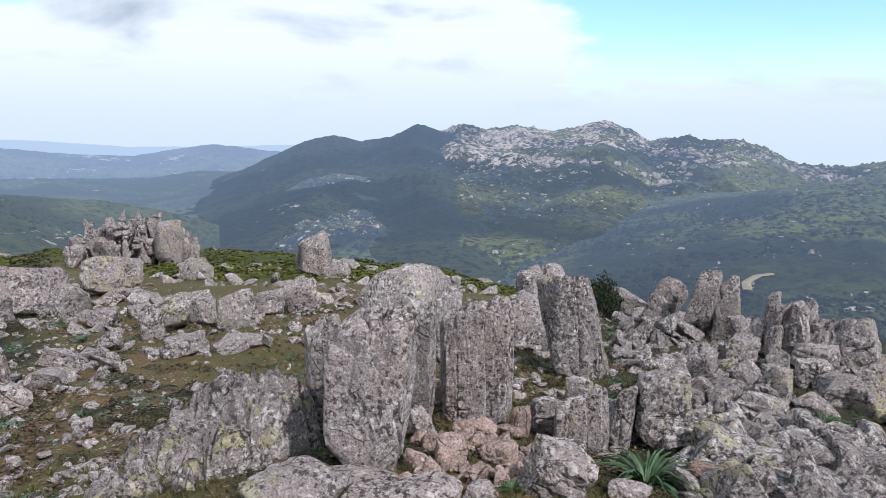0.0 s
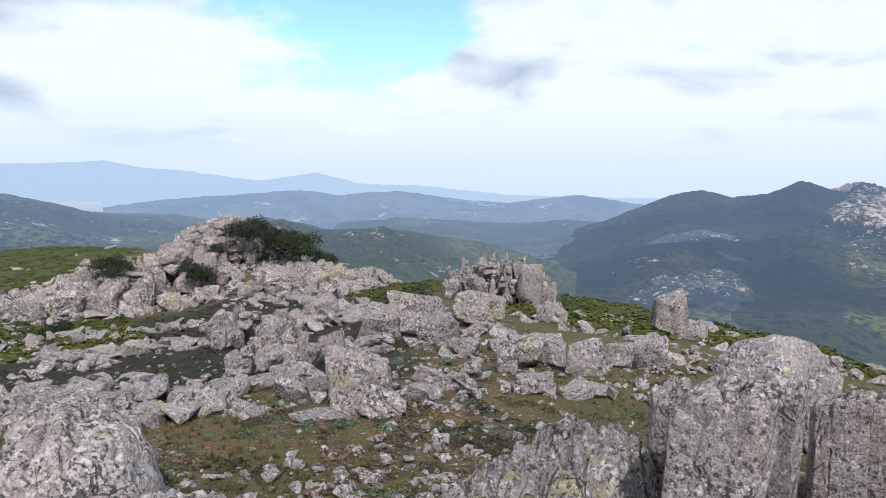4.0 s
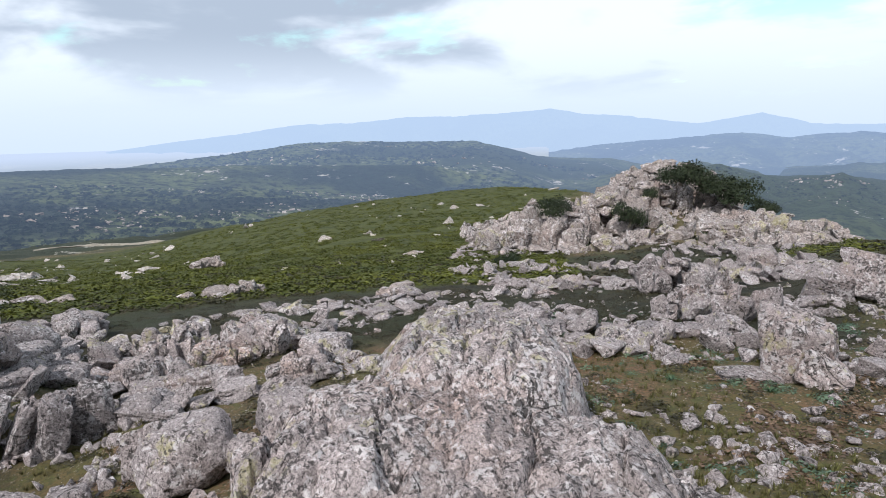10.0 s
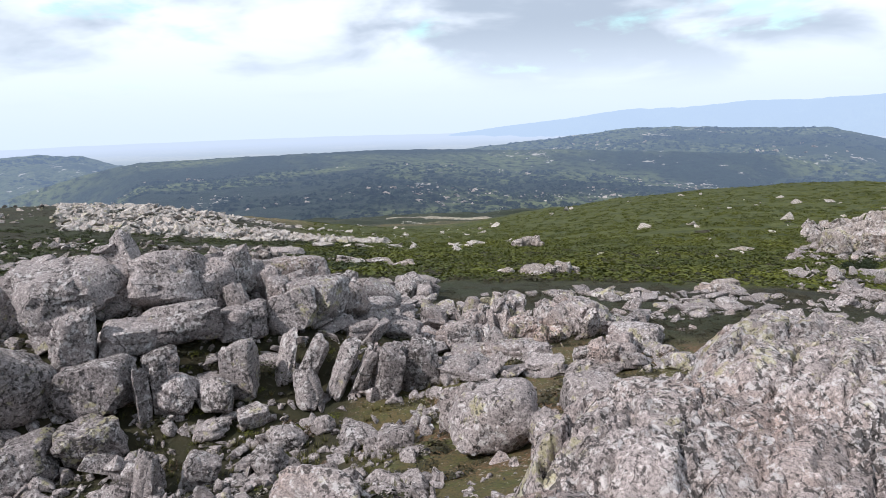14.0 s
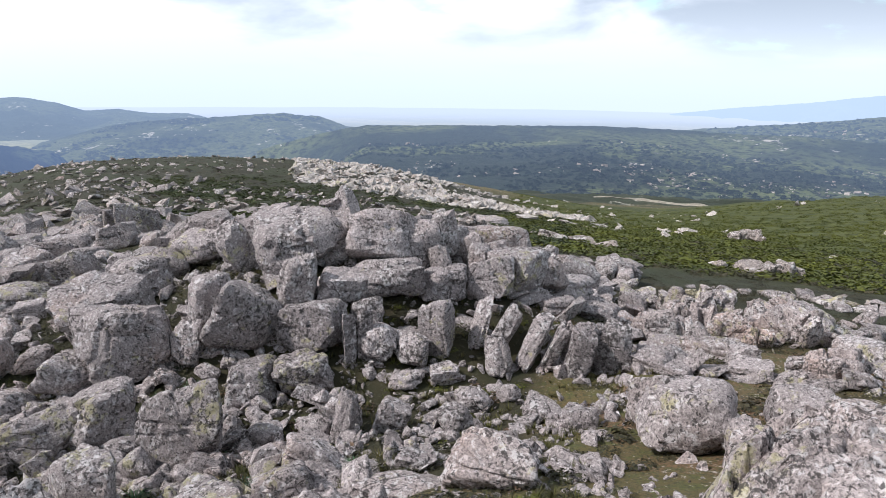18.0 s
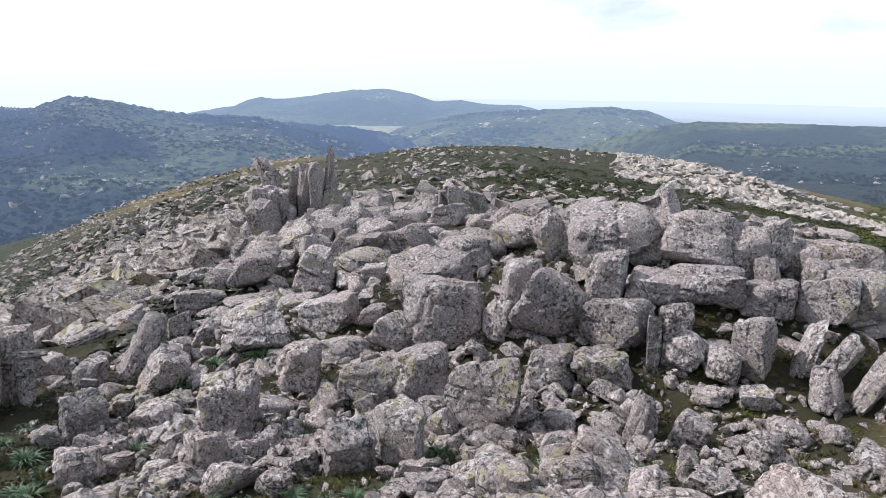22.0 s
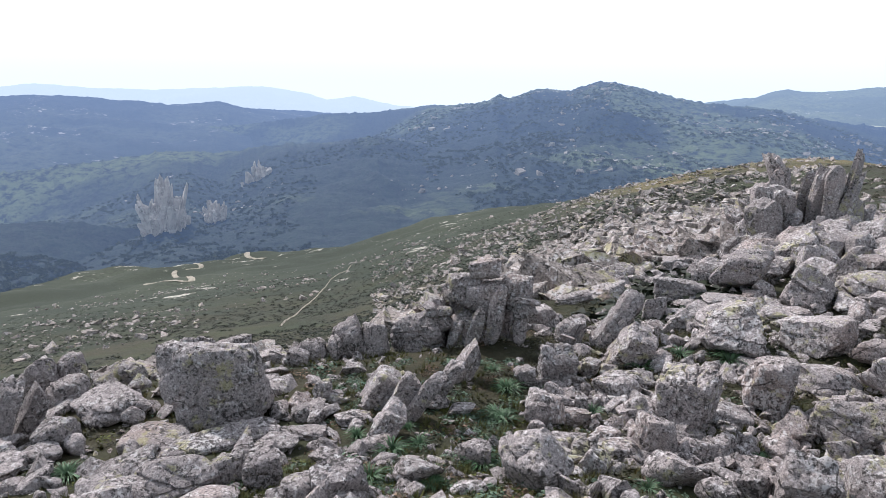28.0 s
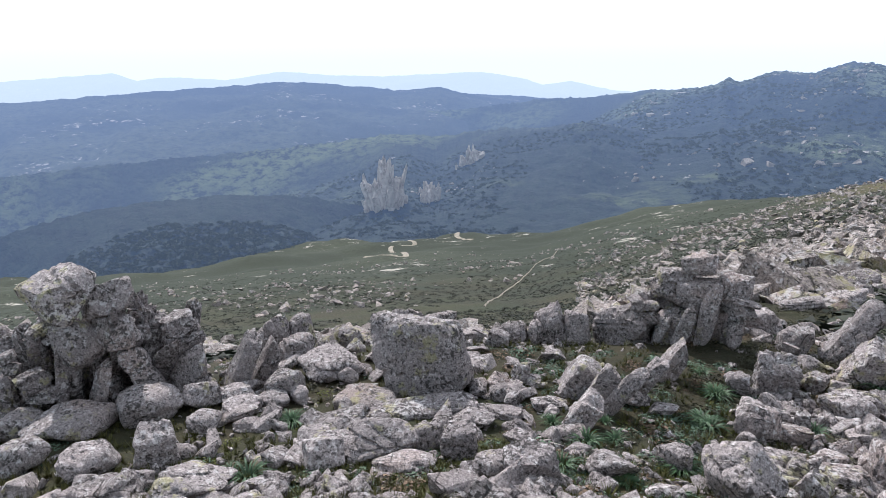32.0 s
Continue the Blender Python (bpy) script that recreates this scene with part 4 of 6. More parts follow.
bedrock("summit_rock", "broad pale pinkish rock ledge with cracks and dark lichen", ROCK_PINK, LEDGE, 51.5, ((1.7, 0.9, 0.10, 0.07, 0.10, 0.03), (4.6, 1.5, 0.05, 0.045, 0.045, 0.05), (10.0, 2.6, 0.025, 0.025, 0.02, 0.06)))
MOUND = ((16.5, 5.85, 0.50, 0.40, 2.16), (21.0, 5.5, 0.55, 0.42, 2.34), (25.5, 5.1, 0.50, 0.40, 2.52))
bedrock("fluted_bedrock", "low mound of grey bedrock fluted into upright plates", ROCK_GREY, MOUND, 18.0, ((4.0, 2.4, 0.22, 0.10, 0.10, 0.05), (9.0, 3.5, 0.12, 0.08, 0.06, 0.06)))
rock("slab", -33.2, 9.69, 0.53, 0.37, 0.35, lean=-15)
rock("block", -33.2, 11.55, 0.55, 0.42, 0.41)
rock("block", -32.4, 7.85, 0.33, 0.22, 0.25)
rock("boulder", -31.3, 5.98, 0.35, 0.22, 0.30)
rock("block", -29.6, 10.71, 0.55, 0.40, 0.41)
rock("slab", -27.6, 5.59, 0.48, 0.20, 0.31)
rock("block", -26.7, 6.09, 0.53, 0.22, 0.40)
rock("slab", -26.3, 8.49, 0.60, 0.25, 0.39)
rock("block", -23.1, 14.17, 0.53, 1.41, 0.40)
rock("slab", -23.0, 5.82, 0.45, 0.38, 0.34, lean=35)
rock("block", -22.9, 14.72, 0.87, 0.90, 0.65)
rock("block", -21.8, 5.50, 0.24, 0.20, 0.18, mat=ROCK_PINK)
rock("block", -21.5, 14.22, 0.71, 1.45, 0.53)
rock("block", -18.5, 6.40, 0.53, 0.78, 0.40)
rock("slab", -18.3, 15.77, 1.62, 0.41, 1.06)
rock("slab", -18.2, 14.78, 0.88, 1.32, 0.67, lean=22)
rock("block", -16.4, 4.72, 0.34, 0.12, 0.25, mat=ROCK_PINK)
rock("pillar", -15.7, 6.21, 0.24, 0.64, 0.19, lean=6, mat=ROCK_PINK)
rock("slab", -15.3, 18.00, 1.24, 0.75, 0.94, lean=18)
rock("pillar", -13.5, 6.07, 0.25, 0.66, 0.20)
rock("slab", -12.3, 5.01, 0.30, 0.23, 0.23, lean=30, mat=ROCK_PINK)
rock("block", -11.7, 6.90, 0.28, 0.44, 0.21)
rock("pillar", -11.2, 8.73, 0.93, 1.33, 0.75, lean=-8, level=5, mat=ROCK_GREY, label="dark leaning standing rock with white lichen")
rock("pillar", -11.1, 5.95, 0.30, 0.54, 0.24, mat=ROCK_PINK)
rock("slab", -10.3, 4.50, 0.55, 0.39, 0.42, lean=26, level=5, mat=ROCK_PINK)
rock("slab", -9.1, 6.33, 0.32, 0.42, 0.22)
rock("block", -8.5, 10.87, 0.84, 1.24, 0.63)
rock("block", -7.0, 10.48, 0.57, 0.82, 0.43)
rock("pillar", -6.9, 6.01, 0.19, 0.31, 0.15, mat=ROCK_ROSE)
rock("block", -6.1, 5.97, 0.31, 0.12, 0.23, mat=ROCK_ROSE)
rock("block", -4.9, 5.12, 0.31, 0.21, 0.24, mat=ROCK_ROSE)
rock("pillar", -4.6, 6.34, 0.36, 1.27, 0.29, level=5)
rock("block", -3.6, 5.90, 0.29, 0.13, 0.22, lean=12, mat=ROCK_ROSE)
rock("boulder", -3.4, 4.30, 0.25, 0.11, 0.21)
rock("block", -3.1, 4.61, 0.22, 0.12, 0.16, mat=ROCK_ROSE)
rock("block", -1.7, 5.64, 0.20, 0.17, 0.15, mat=ROCK_ROSE)
rock("pillar", -1.6, 6.31, 0.45, 1.23, 0.36, level=5)
rock("block", -0.6, 4.89, 0.26, 0.29, 0.19, mat=ROCK_ROSE)
rock("pillar", -0.3, 8.94, 0.43, 1.13, 0.35)
rock("block", 0.6, 6.82, 0.23, 0.25, 0.17, mat=ROCK_ROSE)
rock("block", 1.2, 5.28, 0.16, 0.15, 0.12, mat=ROCK_ROSE)
rock("boulder", 1.2, 4.34, 0.51, 0.11, 0.43, mat=ROCK_PINK)
rock("block", 1.7, 5.53, 0.24, 0.32, 0.21, lean=-22, mat=ROCK_PINK)
rock("pillar", 2.4, 6.02, 0.37, 1.35, 0.30, lean=3)
rock("block", 2.4, 4.87, 0.22, 0.12, 0.16, mat=ROCK_ROSE)
rock("boulder", 3.8, 10.02, 1.19, 1.22, 1.01)
rock("block", 6.7, 4.96, 0.77, 1.32, 0.58, level=5, seed=9, label="tall broad standing rock with white and dark lichen")
rock("boulder", 9.4, 4.45, 0.84, 0.11, 0.57, mat=ROCK_PINK)
rock("block", 10.2, 5.99, 0.42, 1.20, 0.32)
rock("block", 12.1, 12.73, 0.68, 0.64, 0.51)
rock("block", 14.7, 12.42, 0.63, 0.45, 0.47)
rock("slab", 17.0, 9.97, 0.70, 0.13, 0.46)
rock("block", 17.4, 11.24, 0.68, 0.63, 0.51)
rock("block", 19.8, 12.06, 0.42, 0.48, 0.32)
rock("block", 20.3, 19.16, 0.97, 0.60, 0.73)
rock("slab", 21.7, 9.61, 0.69, 0.23, 0.45)
rock("block", 21.8, 11.79, 0.58, 0.57, 0.43)
rock("boulder", 22.2, 24.33, 0.91, 1.49, 0.77)
rock("block", 23.9, 10.99, 0.44, 0.53, 0.33)
rock("block", 26.6, 15.76, 1.17, 0.88, 0.88)
rock("block", 27.3, 12.83, 0.59, 0.34, 0.44)
rock("block", 29.3, 6.73, 0.19, 0.14, 0.14)
rock("block", 29.4, 13.41, 0.60, 0.64, 0.45)
rock("block", 31.0, 14.66, 1.38, 0.96, 1.03)
rock("block", 34.6, 14.30, 0.93, 0.79, 0.70)
rock("slab", 34.7, 7.67, 0.63, 0.36, 0.48, lean=26, mat=ROCK_PINK)
rock("pillar", 36.4, 7.99, 0.93, 0.76, 0.75, lean=6, level=5, mat=ROCK_PINK)
rock("block", 38.9, 12.50, 0.56, 0.56, 0.42)
rock("block", 39.4, 27.39, 1.69, 0.91, 1.27, mat=ROCK_PINK)
rock("slab", 40.0, 7.66, 0.69, 0.11, 0.35)
rock("block", 41.9, 10.17, 0.71, 0.29, 0.53)
rock("block", 44.0, 9.91, 0.77, 0.21, 0.58)
rock("boulder", 45.3, 8.28, 0.32, 0.11, 0.27)
rock("block", 45.8, 18.77, 2.13, 0.86, 1.60, mat=ROCK_PINK)
rock("slab", 75.3, 10.93, 0.84, 0.36, 0.55)
rock("block", 78.4, 6.56, 0.75, 0.52, 0.56)
rock("block", 79.6, 11.78, 1.04, 0.56, 0.78)
rock("boulder", 82.3, 6.15, 0.31, 0.36, 0.27, mat=ROCK_PINK)
rock("boulder", 82.8, 6.03, 0.35, 0.40, 0.30)
rock("block", 82.9, 8.86, 0.56, 0.26, 0.42)
rock("slab", 83.5, 9.29, 0.47, 0.34, 0.31)
rock("block", 84.2, 11.09, 0.70, 0.45, 0.52)
rock("block", 85.9, 13.95, 0.78, 0.56, 0.59)
rock("slab", 86.0, 9.90, 0.92, 0.32, 0.60)
rock("slab", 87.1, 12.79, 0.94, 0.33, 0.61)
rock("boulder", 87.1, 6.30, 0.90, 0.67, 0.77, level=5, seed=5, label="large rounded pale boulder with yellow lichen")
rock("slab", 88.3, 10.01, 1.05, 0.26, 0.69)
rock("slab", 89.4, 8.73, 0.83, 0.19, 0.54)
rock("slab", 90.0, 12.02, 0.67, 0.32, 0.44)
rock("block", 90.1, 6.92, 0.56, 0.55, 0.42, mat=ROCK_PINK)
rock("slab", 90.2, 8.73, 0.61, 0.29, 0.40)
rock("block", 92.5, 12.25, 0.52, 0.54, 0.39)
rock("slab", 93.8, 20.75, 1.43, 0.34, 0.93)
rock("block", 93.9, 8.82, 0.61, 0.70, 0.46, mat=ROCK_GREY)
rock("slab", 94.2, 18.40, 1.20, 0.48, 0.78)
rock("block", 95.4, 11.13, 0.85, 0.27, 0.64)
rock("slab", 96.3, 6.75, 0.41, 0.22, 0.27)
rock("pillar", 96.5, 8.66, 0.46, 0.73, 0.37, lean=8, mat=ROCK_GREY)
rock("block", 97.3, 13.53, 1.03, 0.67, 0.77)
rock("block", 98.6, 11.47, 1.21, 0.40, 0.91)
rock("slab", 98.7, 8.68, 0.35, 0.77, 0.27, lean=20)
rock("block", 98.7, 10.08, 0.53, 0.28, 0.40)
rock("slab", 99.4, 7.23, 0.58, 0.22, 0.38, lean=12)
rock("boulder", 100.6, 13.02, 0.58, 0.50, 0.49)
rock("slab", 100.7, 8.69, 0.43, 0.85, 0.33, lean=20)
rock("boulder", 102.5, 7.96, 0.32, 0.23, 0.27)
rock("slab", 103.2, 9.01, 0.45, 0.76, 0.34, lean=25)
rock("boulder", 103.5, 8.56, 0.39, 0.54, 0.33)
rock("boulder", 103.7, 5.07, 0.80, 0.45, 0.68, level=5, mat=ROCK_PINK)
rock("block", 104.2, 12.70, 1.29, 0.74, 0.96)
rock("slab", 104.5, 44.17, 2.38, 0.50, 1.55)
rock("block", 104.6, 9.93, 0.81, 0.66, 0.61)
rock("pillar", 105.2, 9.02, 0.34, 0.76, 0.32, lean=16)
rock("boulder", 106.0, 7.74, 0.43, 0.30, 0.37)
rock("boulder", 107.5, 7.08, 0.47, 0.31, 0.40)
rock("slab", 108.4, 8.39, 0.47, 0.23, 0.31)
rock("block", 108.7, 9.72, 0.82, 0.51, 0.61, mat=ROCK_GREY)
rock("block", 108.9, 11.22, 1.07, 0.64, 0.80)
rock("pillar", 109.3, 8.88, 0.47, 0.75, 0.38)
rock("boulder", 111.3, 8.62, 0.52, 0.44, 0.44)
rock("slab", 111.4, 5.72, 0.36, 0.19, 0.24)
rock("block", 112.1, 8.27, 0.47, 0.18, 0.35)
rock("boulder", 112.5, 5.11, 0.85, 0.11, 0.51, mat=ROCK_PINK)
rock("slab", 113.3, 7.12, 0.44, 0.37, 0.34, lean=22)
rock("block", 113.6, 9.59, 1.08, 0.44, 0.81, mat=ROCK_GREY)
rock("block", 113.9, 10.16, 1.30, 0.85, 0.98)
rock("boulder", 114.4, 8.68, 0.56, 0.48, 0.47)
rock("pillar", 115.3, 9.02, 0.45, 0.51, 0.36, mat=ROCK_GREY)
rock("pillar", 115.5, 8.72, 0.23, 0.74, 0.18, mat=ROCK_GREY)
rock("pillar", 116.8, 8.59, 0.21, 0.75, 0.17, mat=ROCK_GREY)
rock("block", 116.9, 9.46, 0.93, 0.48, 0.69)
rock("pillar", 117.4, 7.42, 0.40, 0.38, 0.32, lean=-15)
rock("pillar", 117.5, 6.96, 0.35, 0.59, 0.28, lean=14)
rock("block", 120.3, 8.93, 0.96, 0.67, 0.72, mat=ROCK_GREY)
rock("block", 120.3, 7.32, 0.43, 0.15, 0.32)
rock("slab", 120.6, 6.09, 0.78, 0.35, 0.60, lean=28)
rock("block", 120.9, 10.38, 1.55, 0.81, 1.16)
rock("block", 121.0, 8.33, 0.78, 0.47, 0.58, mat=ROCK_GREY)
rock("block", 121.1, 9.41, 0.58, 0.86, 0.44)
rock("slab", 121.4, 6.07, 0.42, 0.43, 0.32, lean=36)
rock("block", 123.5, 5.46, 0.57, 0.37, 0.43)
rock("block", 124.4, 7.22, 0.42, 0.26, 0.32)
rock("boulder", 125.6, 9.11, 1.11, 0.91, 0.94, level=5)
rock("block", 125.6, 8.24, 0.82, 0.51, 0.61, mat=ROCK_GREY)
rock("boulder", 128.0, 12.01, 1.28, 0.71, 1.09)
rock("boulder", 128.4, 9.39, 0.57, 0.79, 0.49)
rock("block", 129.4, 5.50, 0.67, 0.43, 0.50)
rock("slab", 129.6, 6.72, 0.48, 0.25, 0.36, lean=22)
rock("block", 130.3, 9.01, 0.47, 0.59, 0.36)
rock("block", 131.2, 7.27, 0.93, 0.99, 0.70, level=5, label="large flat block with white lichen and a mossy crack")
rock("boulder", 132.1, 18.08, 0.89, 0.47, 0.76)
rock("pillar", 132.3, 24.72, 0.86, 0.94, 0.69)
rock("block", 133.0, 9.46, 0.45, 0.24, 0.34)
rock("pillar", 133.9, 24.40, 0.85, 1.07, 0.68)
rock("block", 134.6, 9.39, 1.31, 0.97, 0.98, level=5)
rock("block", 134.8, 19.43, 1.10, 0.71, 0.82)
rock("boulder", 135.0, 6.99, 0.36, 0.40, 0.31)
rock("boulder", 136.1, 7.69, 0.35, 0.23, 0.30)
rock("slab", 136.3, 5.69, 0.45, 0.14, 0.29)
rock("block", 136.5, 10.88, 1.52, 0.82, 1.14)
rock("block", 137.2, 8.15, 0.81, 0.68, 0.61)
rock("boulder", 137.6, 14.92, 0.80, 0.66, 0.68)
rock("slab", 138.2, 21.17, 1.20, 0.46, 0.78)
rock("block", 139.0, 6.43, 0.63, 0.66, 0.47)
rock("boulder", 139.1, 9.53, 0.79, 0.54, 0.68)
rock("boulder", 139.2, 5.53, 0.28, 0.15, 0.24)
rock("block", 141.1, 10.26, 0.54, 0.42, 0.41)
rock("block", 141.2, 12.75, 0.50, 0.33, 0.37)
rock("boulder", 141.6, 16.82, 0.98, 0.41, 0.83)
rock("slab", 141.8, 21.61, 1.78, 0.53, 1.16)
rock("boulder", 142.0, 13.43, 1.19, 0.48, 1.01)
rock("block", 142.0, 8.19, 0.76, 0.59, 0.57)
rock("slab", 142.7, 11.35, 0.63, 0.23, 0.41)
rock("boulder", 143.8, 9.50, 0.90, 0.33, 0.77)
rock("block", 143.8, 6.32, 0.57, 0.62, 0.43)
rock("slab", 144.2, 14.03, 0.65, 0.80, 0.50, lean=30)
rock("block", 145.0, 27.00, 1.17, 0.88, 0.88)
rock("block", 145.3, 10.76, 1.05, 0.56, 0.79, lean=-8)
rock("boulder", 146.3, 7.57, 0.39, 0.28, 0.33)
rock("slab", 146.4, 13.11, 0.97, 0.81, 0.74, lean=24)
rock("slab", 147.5, 21.71, 1.40, 0.73, 0.91)
rock("block", 147.6, 16.46, 0.79, 0.74, 0.59)
rock("block", 147.8, 8.80, 0.63, 0.74, 0.48)
rock("block", 147.8, 6.27, 0.32, 0.31, 0.24)
rock("slab", 150.3, 21.61, 1.37, 0.55, 0.89)
rock("block", 150.4, 5.86, 0.34, 0.25, 0.25)
rock("block", 150.5, 8.26, 0.61, 0.22, 0.46)
rock("block", 150.8, 7.27, 0.31, 0.24, 0.23)
rock("block", 150.9, 14.05, 1.21, 0.90, 0.91)
rock("slab", 151.1, 13.13, 1.30, 0.17, 0.77)
rock("boulder", 151.3, 10.63, 1.26, 0.77, 1.07, lean=-14, level=5)
rock("block", 152.6, 7.06, 0.38, 0.24, 0.29)
rock("block", 153.9, 7.87, 0.83, 0.82, 0.63, lean=-6, level=5, label="tall faceted pale block propped among smaller rocks")
rock("slab", 154.5, 20.81, 0.74, 0.74, 0.56, lean=30)
rock("boulder", 154.7, 6.24, 0.61, 0.33, 0.52)
rock("slab", 155.1, 18.00, 1.19, 0.42, 0.78, lean=-15)
rock("slab", 155.4, 11.56, 0.44, 0.49, 0.33, lean=30)
rock("slab", 155.7, 13.85, 1.09, 0.50, 0.71)
rock("block", 155.9, 6.96, 0.48, 0.46, 0.36)
rock("block", 157.4, 12.39, 0.45, 0.47, 0.34)
rock("boulder", 157.9, 7.72, 0.34, 0.32, 0.29)
rock("slab", 158.1, 7.73, 0.48, 0.20, 0.37, lean=-18)
rock("slab", 158.9, 6.65, 0.38, 0.15, 0.25)
rock("slab", 159.3, 9.99, 0.80, 0.78, 0.61, lean=36)
rock("slab", 159.5, 8.95, 0.58, 0.31, 0.38)
rock("block", 159.8, 8.69, 0.61, 0.40, 0.46)
rock("slab", 160.3, 7.10, 0.27, 0.14, 0.22)
rock("slab", 160.5, 10.88, 0.72, 1.14, 0.55, lean=28)
rock("pillar", 161.1, 6.15, 0.31, 0.28, 0.25, lean=10)
rock("slab", 161.7, 14.35, 0.88, 0.26, 0.68, lean=-16)
rock("slab", 162.2, 9.48, 0.31, 0.30, 0.22)
rock("pillar", 162.8, 7.87, 0.17, 0.25, 0.14)
rock("block", 163.2, 7.55, 0.37, 0.22, 0.28)
rock("slab", 163.8, 6.84, 0.45, 0.11, 0.28)
rock("block", 164.2, 10.82, 0.52, 0.44, 0.39)
rock("slab", 164.2, 13.87, 0.82, 0.22, 0.63, lean=-16)
rock("boulder", 164.4, 10.82, 0.51, 0.43, 0.43)
rock("block", 165.1, 9.21, 0.76, 0.52, 0.57, lean=12)
rock("block", 165.1, 9.10, 0.58, 0.59, 0.43)
rock("slab", 165.7, 8.13, 0.27, 0.32, 0.22, lean=20)
rock("block", 165.9, 7.50, 0.53, 0.39, 0.39)
rock("boulder", 166.6, 7.44, 0.35, 0.32, 0.29)
rock("boulder", 166.9, 5.63, 0.73, 0.55, 0.62, level=5)
rock("block", 166.9, 12.05, 0.70, 0.26, 0.52)
rock("slab", 167.0, 11.82, 0.65, 0.42, 0.42, lean=-10)
rock("block", 167.9, 8.70, 0.32, 0.26, 0.24)
rock("pillar", 169.1, 10.59, 0.57, 0.47, 0.46, z=-0.92)
rock("block", 171.9, 10.58, 0.57, 0.37, 0.43, z=-0.54)
rock("slab", 172.0, 10.59, 0.68, 0.40, 0.44, z=-0.97)
rock("block", 172.1, 6.07, 0.33, 0.24, 0.25)
rock("slab", 173.5, 8.76, 0.46, 0.68, 0.36, lean=30)
rock("block", 173.6, 10.65, 0.80, 0.61, 0.60)
rock("slab", 173.6, 7.61, 0.38, 0.11, 0.24)
rock("block", 173.9, 10.60, 0.64, 0.54, 0.48, z=-0.99)
rock("slab", 175.5, 7.85, 0.43, 0.75, 0.33, lean=30)
rock("boulder", 176.3, 7.72, 0.38, 0.18, 0.33)
rock("slab", 177.6, 7.36, 0.40, 0.79, 0.31, lean=30)
rock("block", 177.6, 10.75, 1.10, 0.79, 0.82, lean=-14, level=5, label="thick leaning block with squared edges and white lichen")
rock("boulder", 178.1, 5.65, 0.51, 0.23, 0.44)
rock("slab", 179.4, 7.52, 0.48, 0.67, 0.36, lean=32)
rock("slab", 180.5, 6.91, 0.44, 0.49, 0.34, lean=32)
rock("slab", 181.0, 7.93, 0.63, 0.56, 0.48, lean=32)
rock("block", 181.5, 10.55, 0.46, 0.62, 0.35)
rock("boulder", 181.8, 6.57, 0.40, 0.13, 0.34)
rock("block", 183.8, 10.58, 0.56, 0.71, 0.42)
rock("slab", 183.9, 7.48, 0.45, 0.12, 0.29)
rock("boulder", 185.2, 10.51, 0.31, 0.44, 0.26)
rock("block", 185.5, 5.42, 0.55, 0.37, 0.41, mat=ROCK_GREY)
rock("block", 186.4, 8.24, 0.26, 0.29, 0.20)
rock("block", 186.4, 6.46, 0.33, 0.13, 0.25)
rock("boulder", 187.3, 10.58, 0.51, 0.38, 0.43)
rock("block", 187.9, 7.21, 0.51, 0.12, 0.29)
rock("slab", 188.6, 9.98, 0.39, 0.30, 0.25)
rock("boulder", 188.8, 5.52, 0.46, 0.20, 0.39)
rock("block", 190.5, 6.89, 0.61, 0.17, 0.41)
rock("block", 192.3, 5.93, 0.38, 0.33, 0.29, mat=ROCK_GREY)
rock("block", 194.0, 10.59, 0.59, 0.58, 0.44)
rock("pillar", 195.2, 6.17, 0.35, 0.30, 0.28)
rock("block", 195.3, 8.05, 1.36, 1.08, 0.85, turn=2, level=5, seed=7, label="big squared boulder perched on broken rocks")
rock("slab", 195.6, 7.26, 1.41, 0.16, 0.53, mat=ROCK_GREY)
rock("block", 197.2, 10.61, 0.67, 0.68, 0.50)
rock("boulder", 197.2, 5.67, 0.65, 0.14, 0.50)
rock("boulder", 199.7, 6.17, 0.76, 0.37, 0.65, level=5)
rock("boulder", 200.9, 7.54, 0.77, 0.20, 0.66)
rock("boulder", 202.3, 10.37, 0.54, 0.40, 0.46)
rock("slab", 203.4, 6.84, 0.64, 0.22, 0.41, lean=-14)
rock("boulder", 203.9, 10.24, 0.44, 0.31, 0.37)
rock("boulder", 203.9, 6.08, 0.52, 0.26, 0.44)
rock("boulder", 204.0, 8.85, 0.98, 0.35, 0.83)
rock("boulder", 206.3, 10.55, 0.43, 0.66, 0.37)
rock("boulder", 206.8, 9.76, 0.59, 0.48, 0.50)
rock("boulder", 208.0, 8.15, 0.53, 0.37, 0.45)
rock("boulder", 208.6, 10.58, 0.50, 0.76, 0.43)
rock("boulder", 209.3, 7.90, 0.43, 0.20, 0.37)
rock("slab", 209.5, 8.90, 0.40, 0.65, 0.31, lean=24)
rock("slab", 211.6, 8.64, 0.52, 0.86, 0.40, lean=24)
rock("slab", 212.1, 7.61, 0.50, 0.15, 0.33)
rock("boulder", 212.1, 7.77, 0.47, 0.19, 0.40)
rock("boulder", 212.3, 8.15, 0.52, 0.22, 0.44)
rock("boulder", 215.4, 8.20, 0.52, 0.32, 0.44)
rock("boulder", 215.4, 7.51, 0.42, 0.23, 0.36)
rock("block", 215.9, 8.90, 0.50, 0.63, 0.37)
rock("block", 217.4, 5.86, 0.81, 0.26, 0.56, level=5)
rock("slab", 219.2, 8.75, 0.46, 0.80, 0.35, lean=-18)
rock("block", 219.4, 6.70, 0.46, 0.48, 0.35)
rock("boulder", 219.5, 8.20, 0.75, 0.37, 0.63)
rock("block", 220.9, 8.76, 0.51, 0.44, 0.38, z=-0.68)
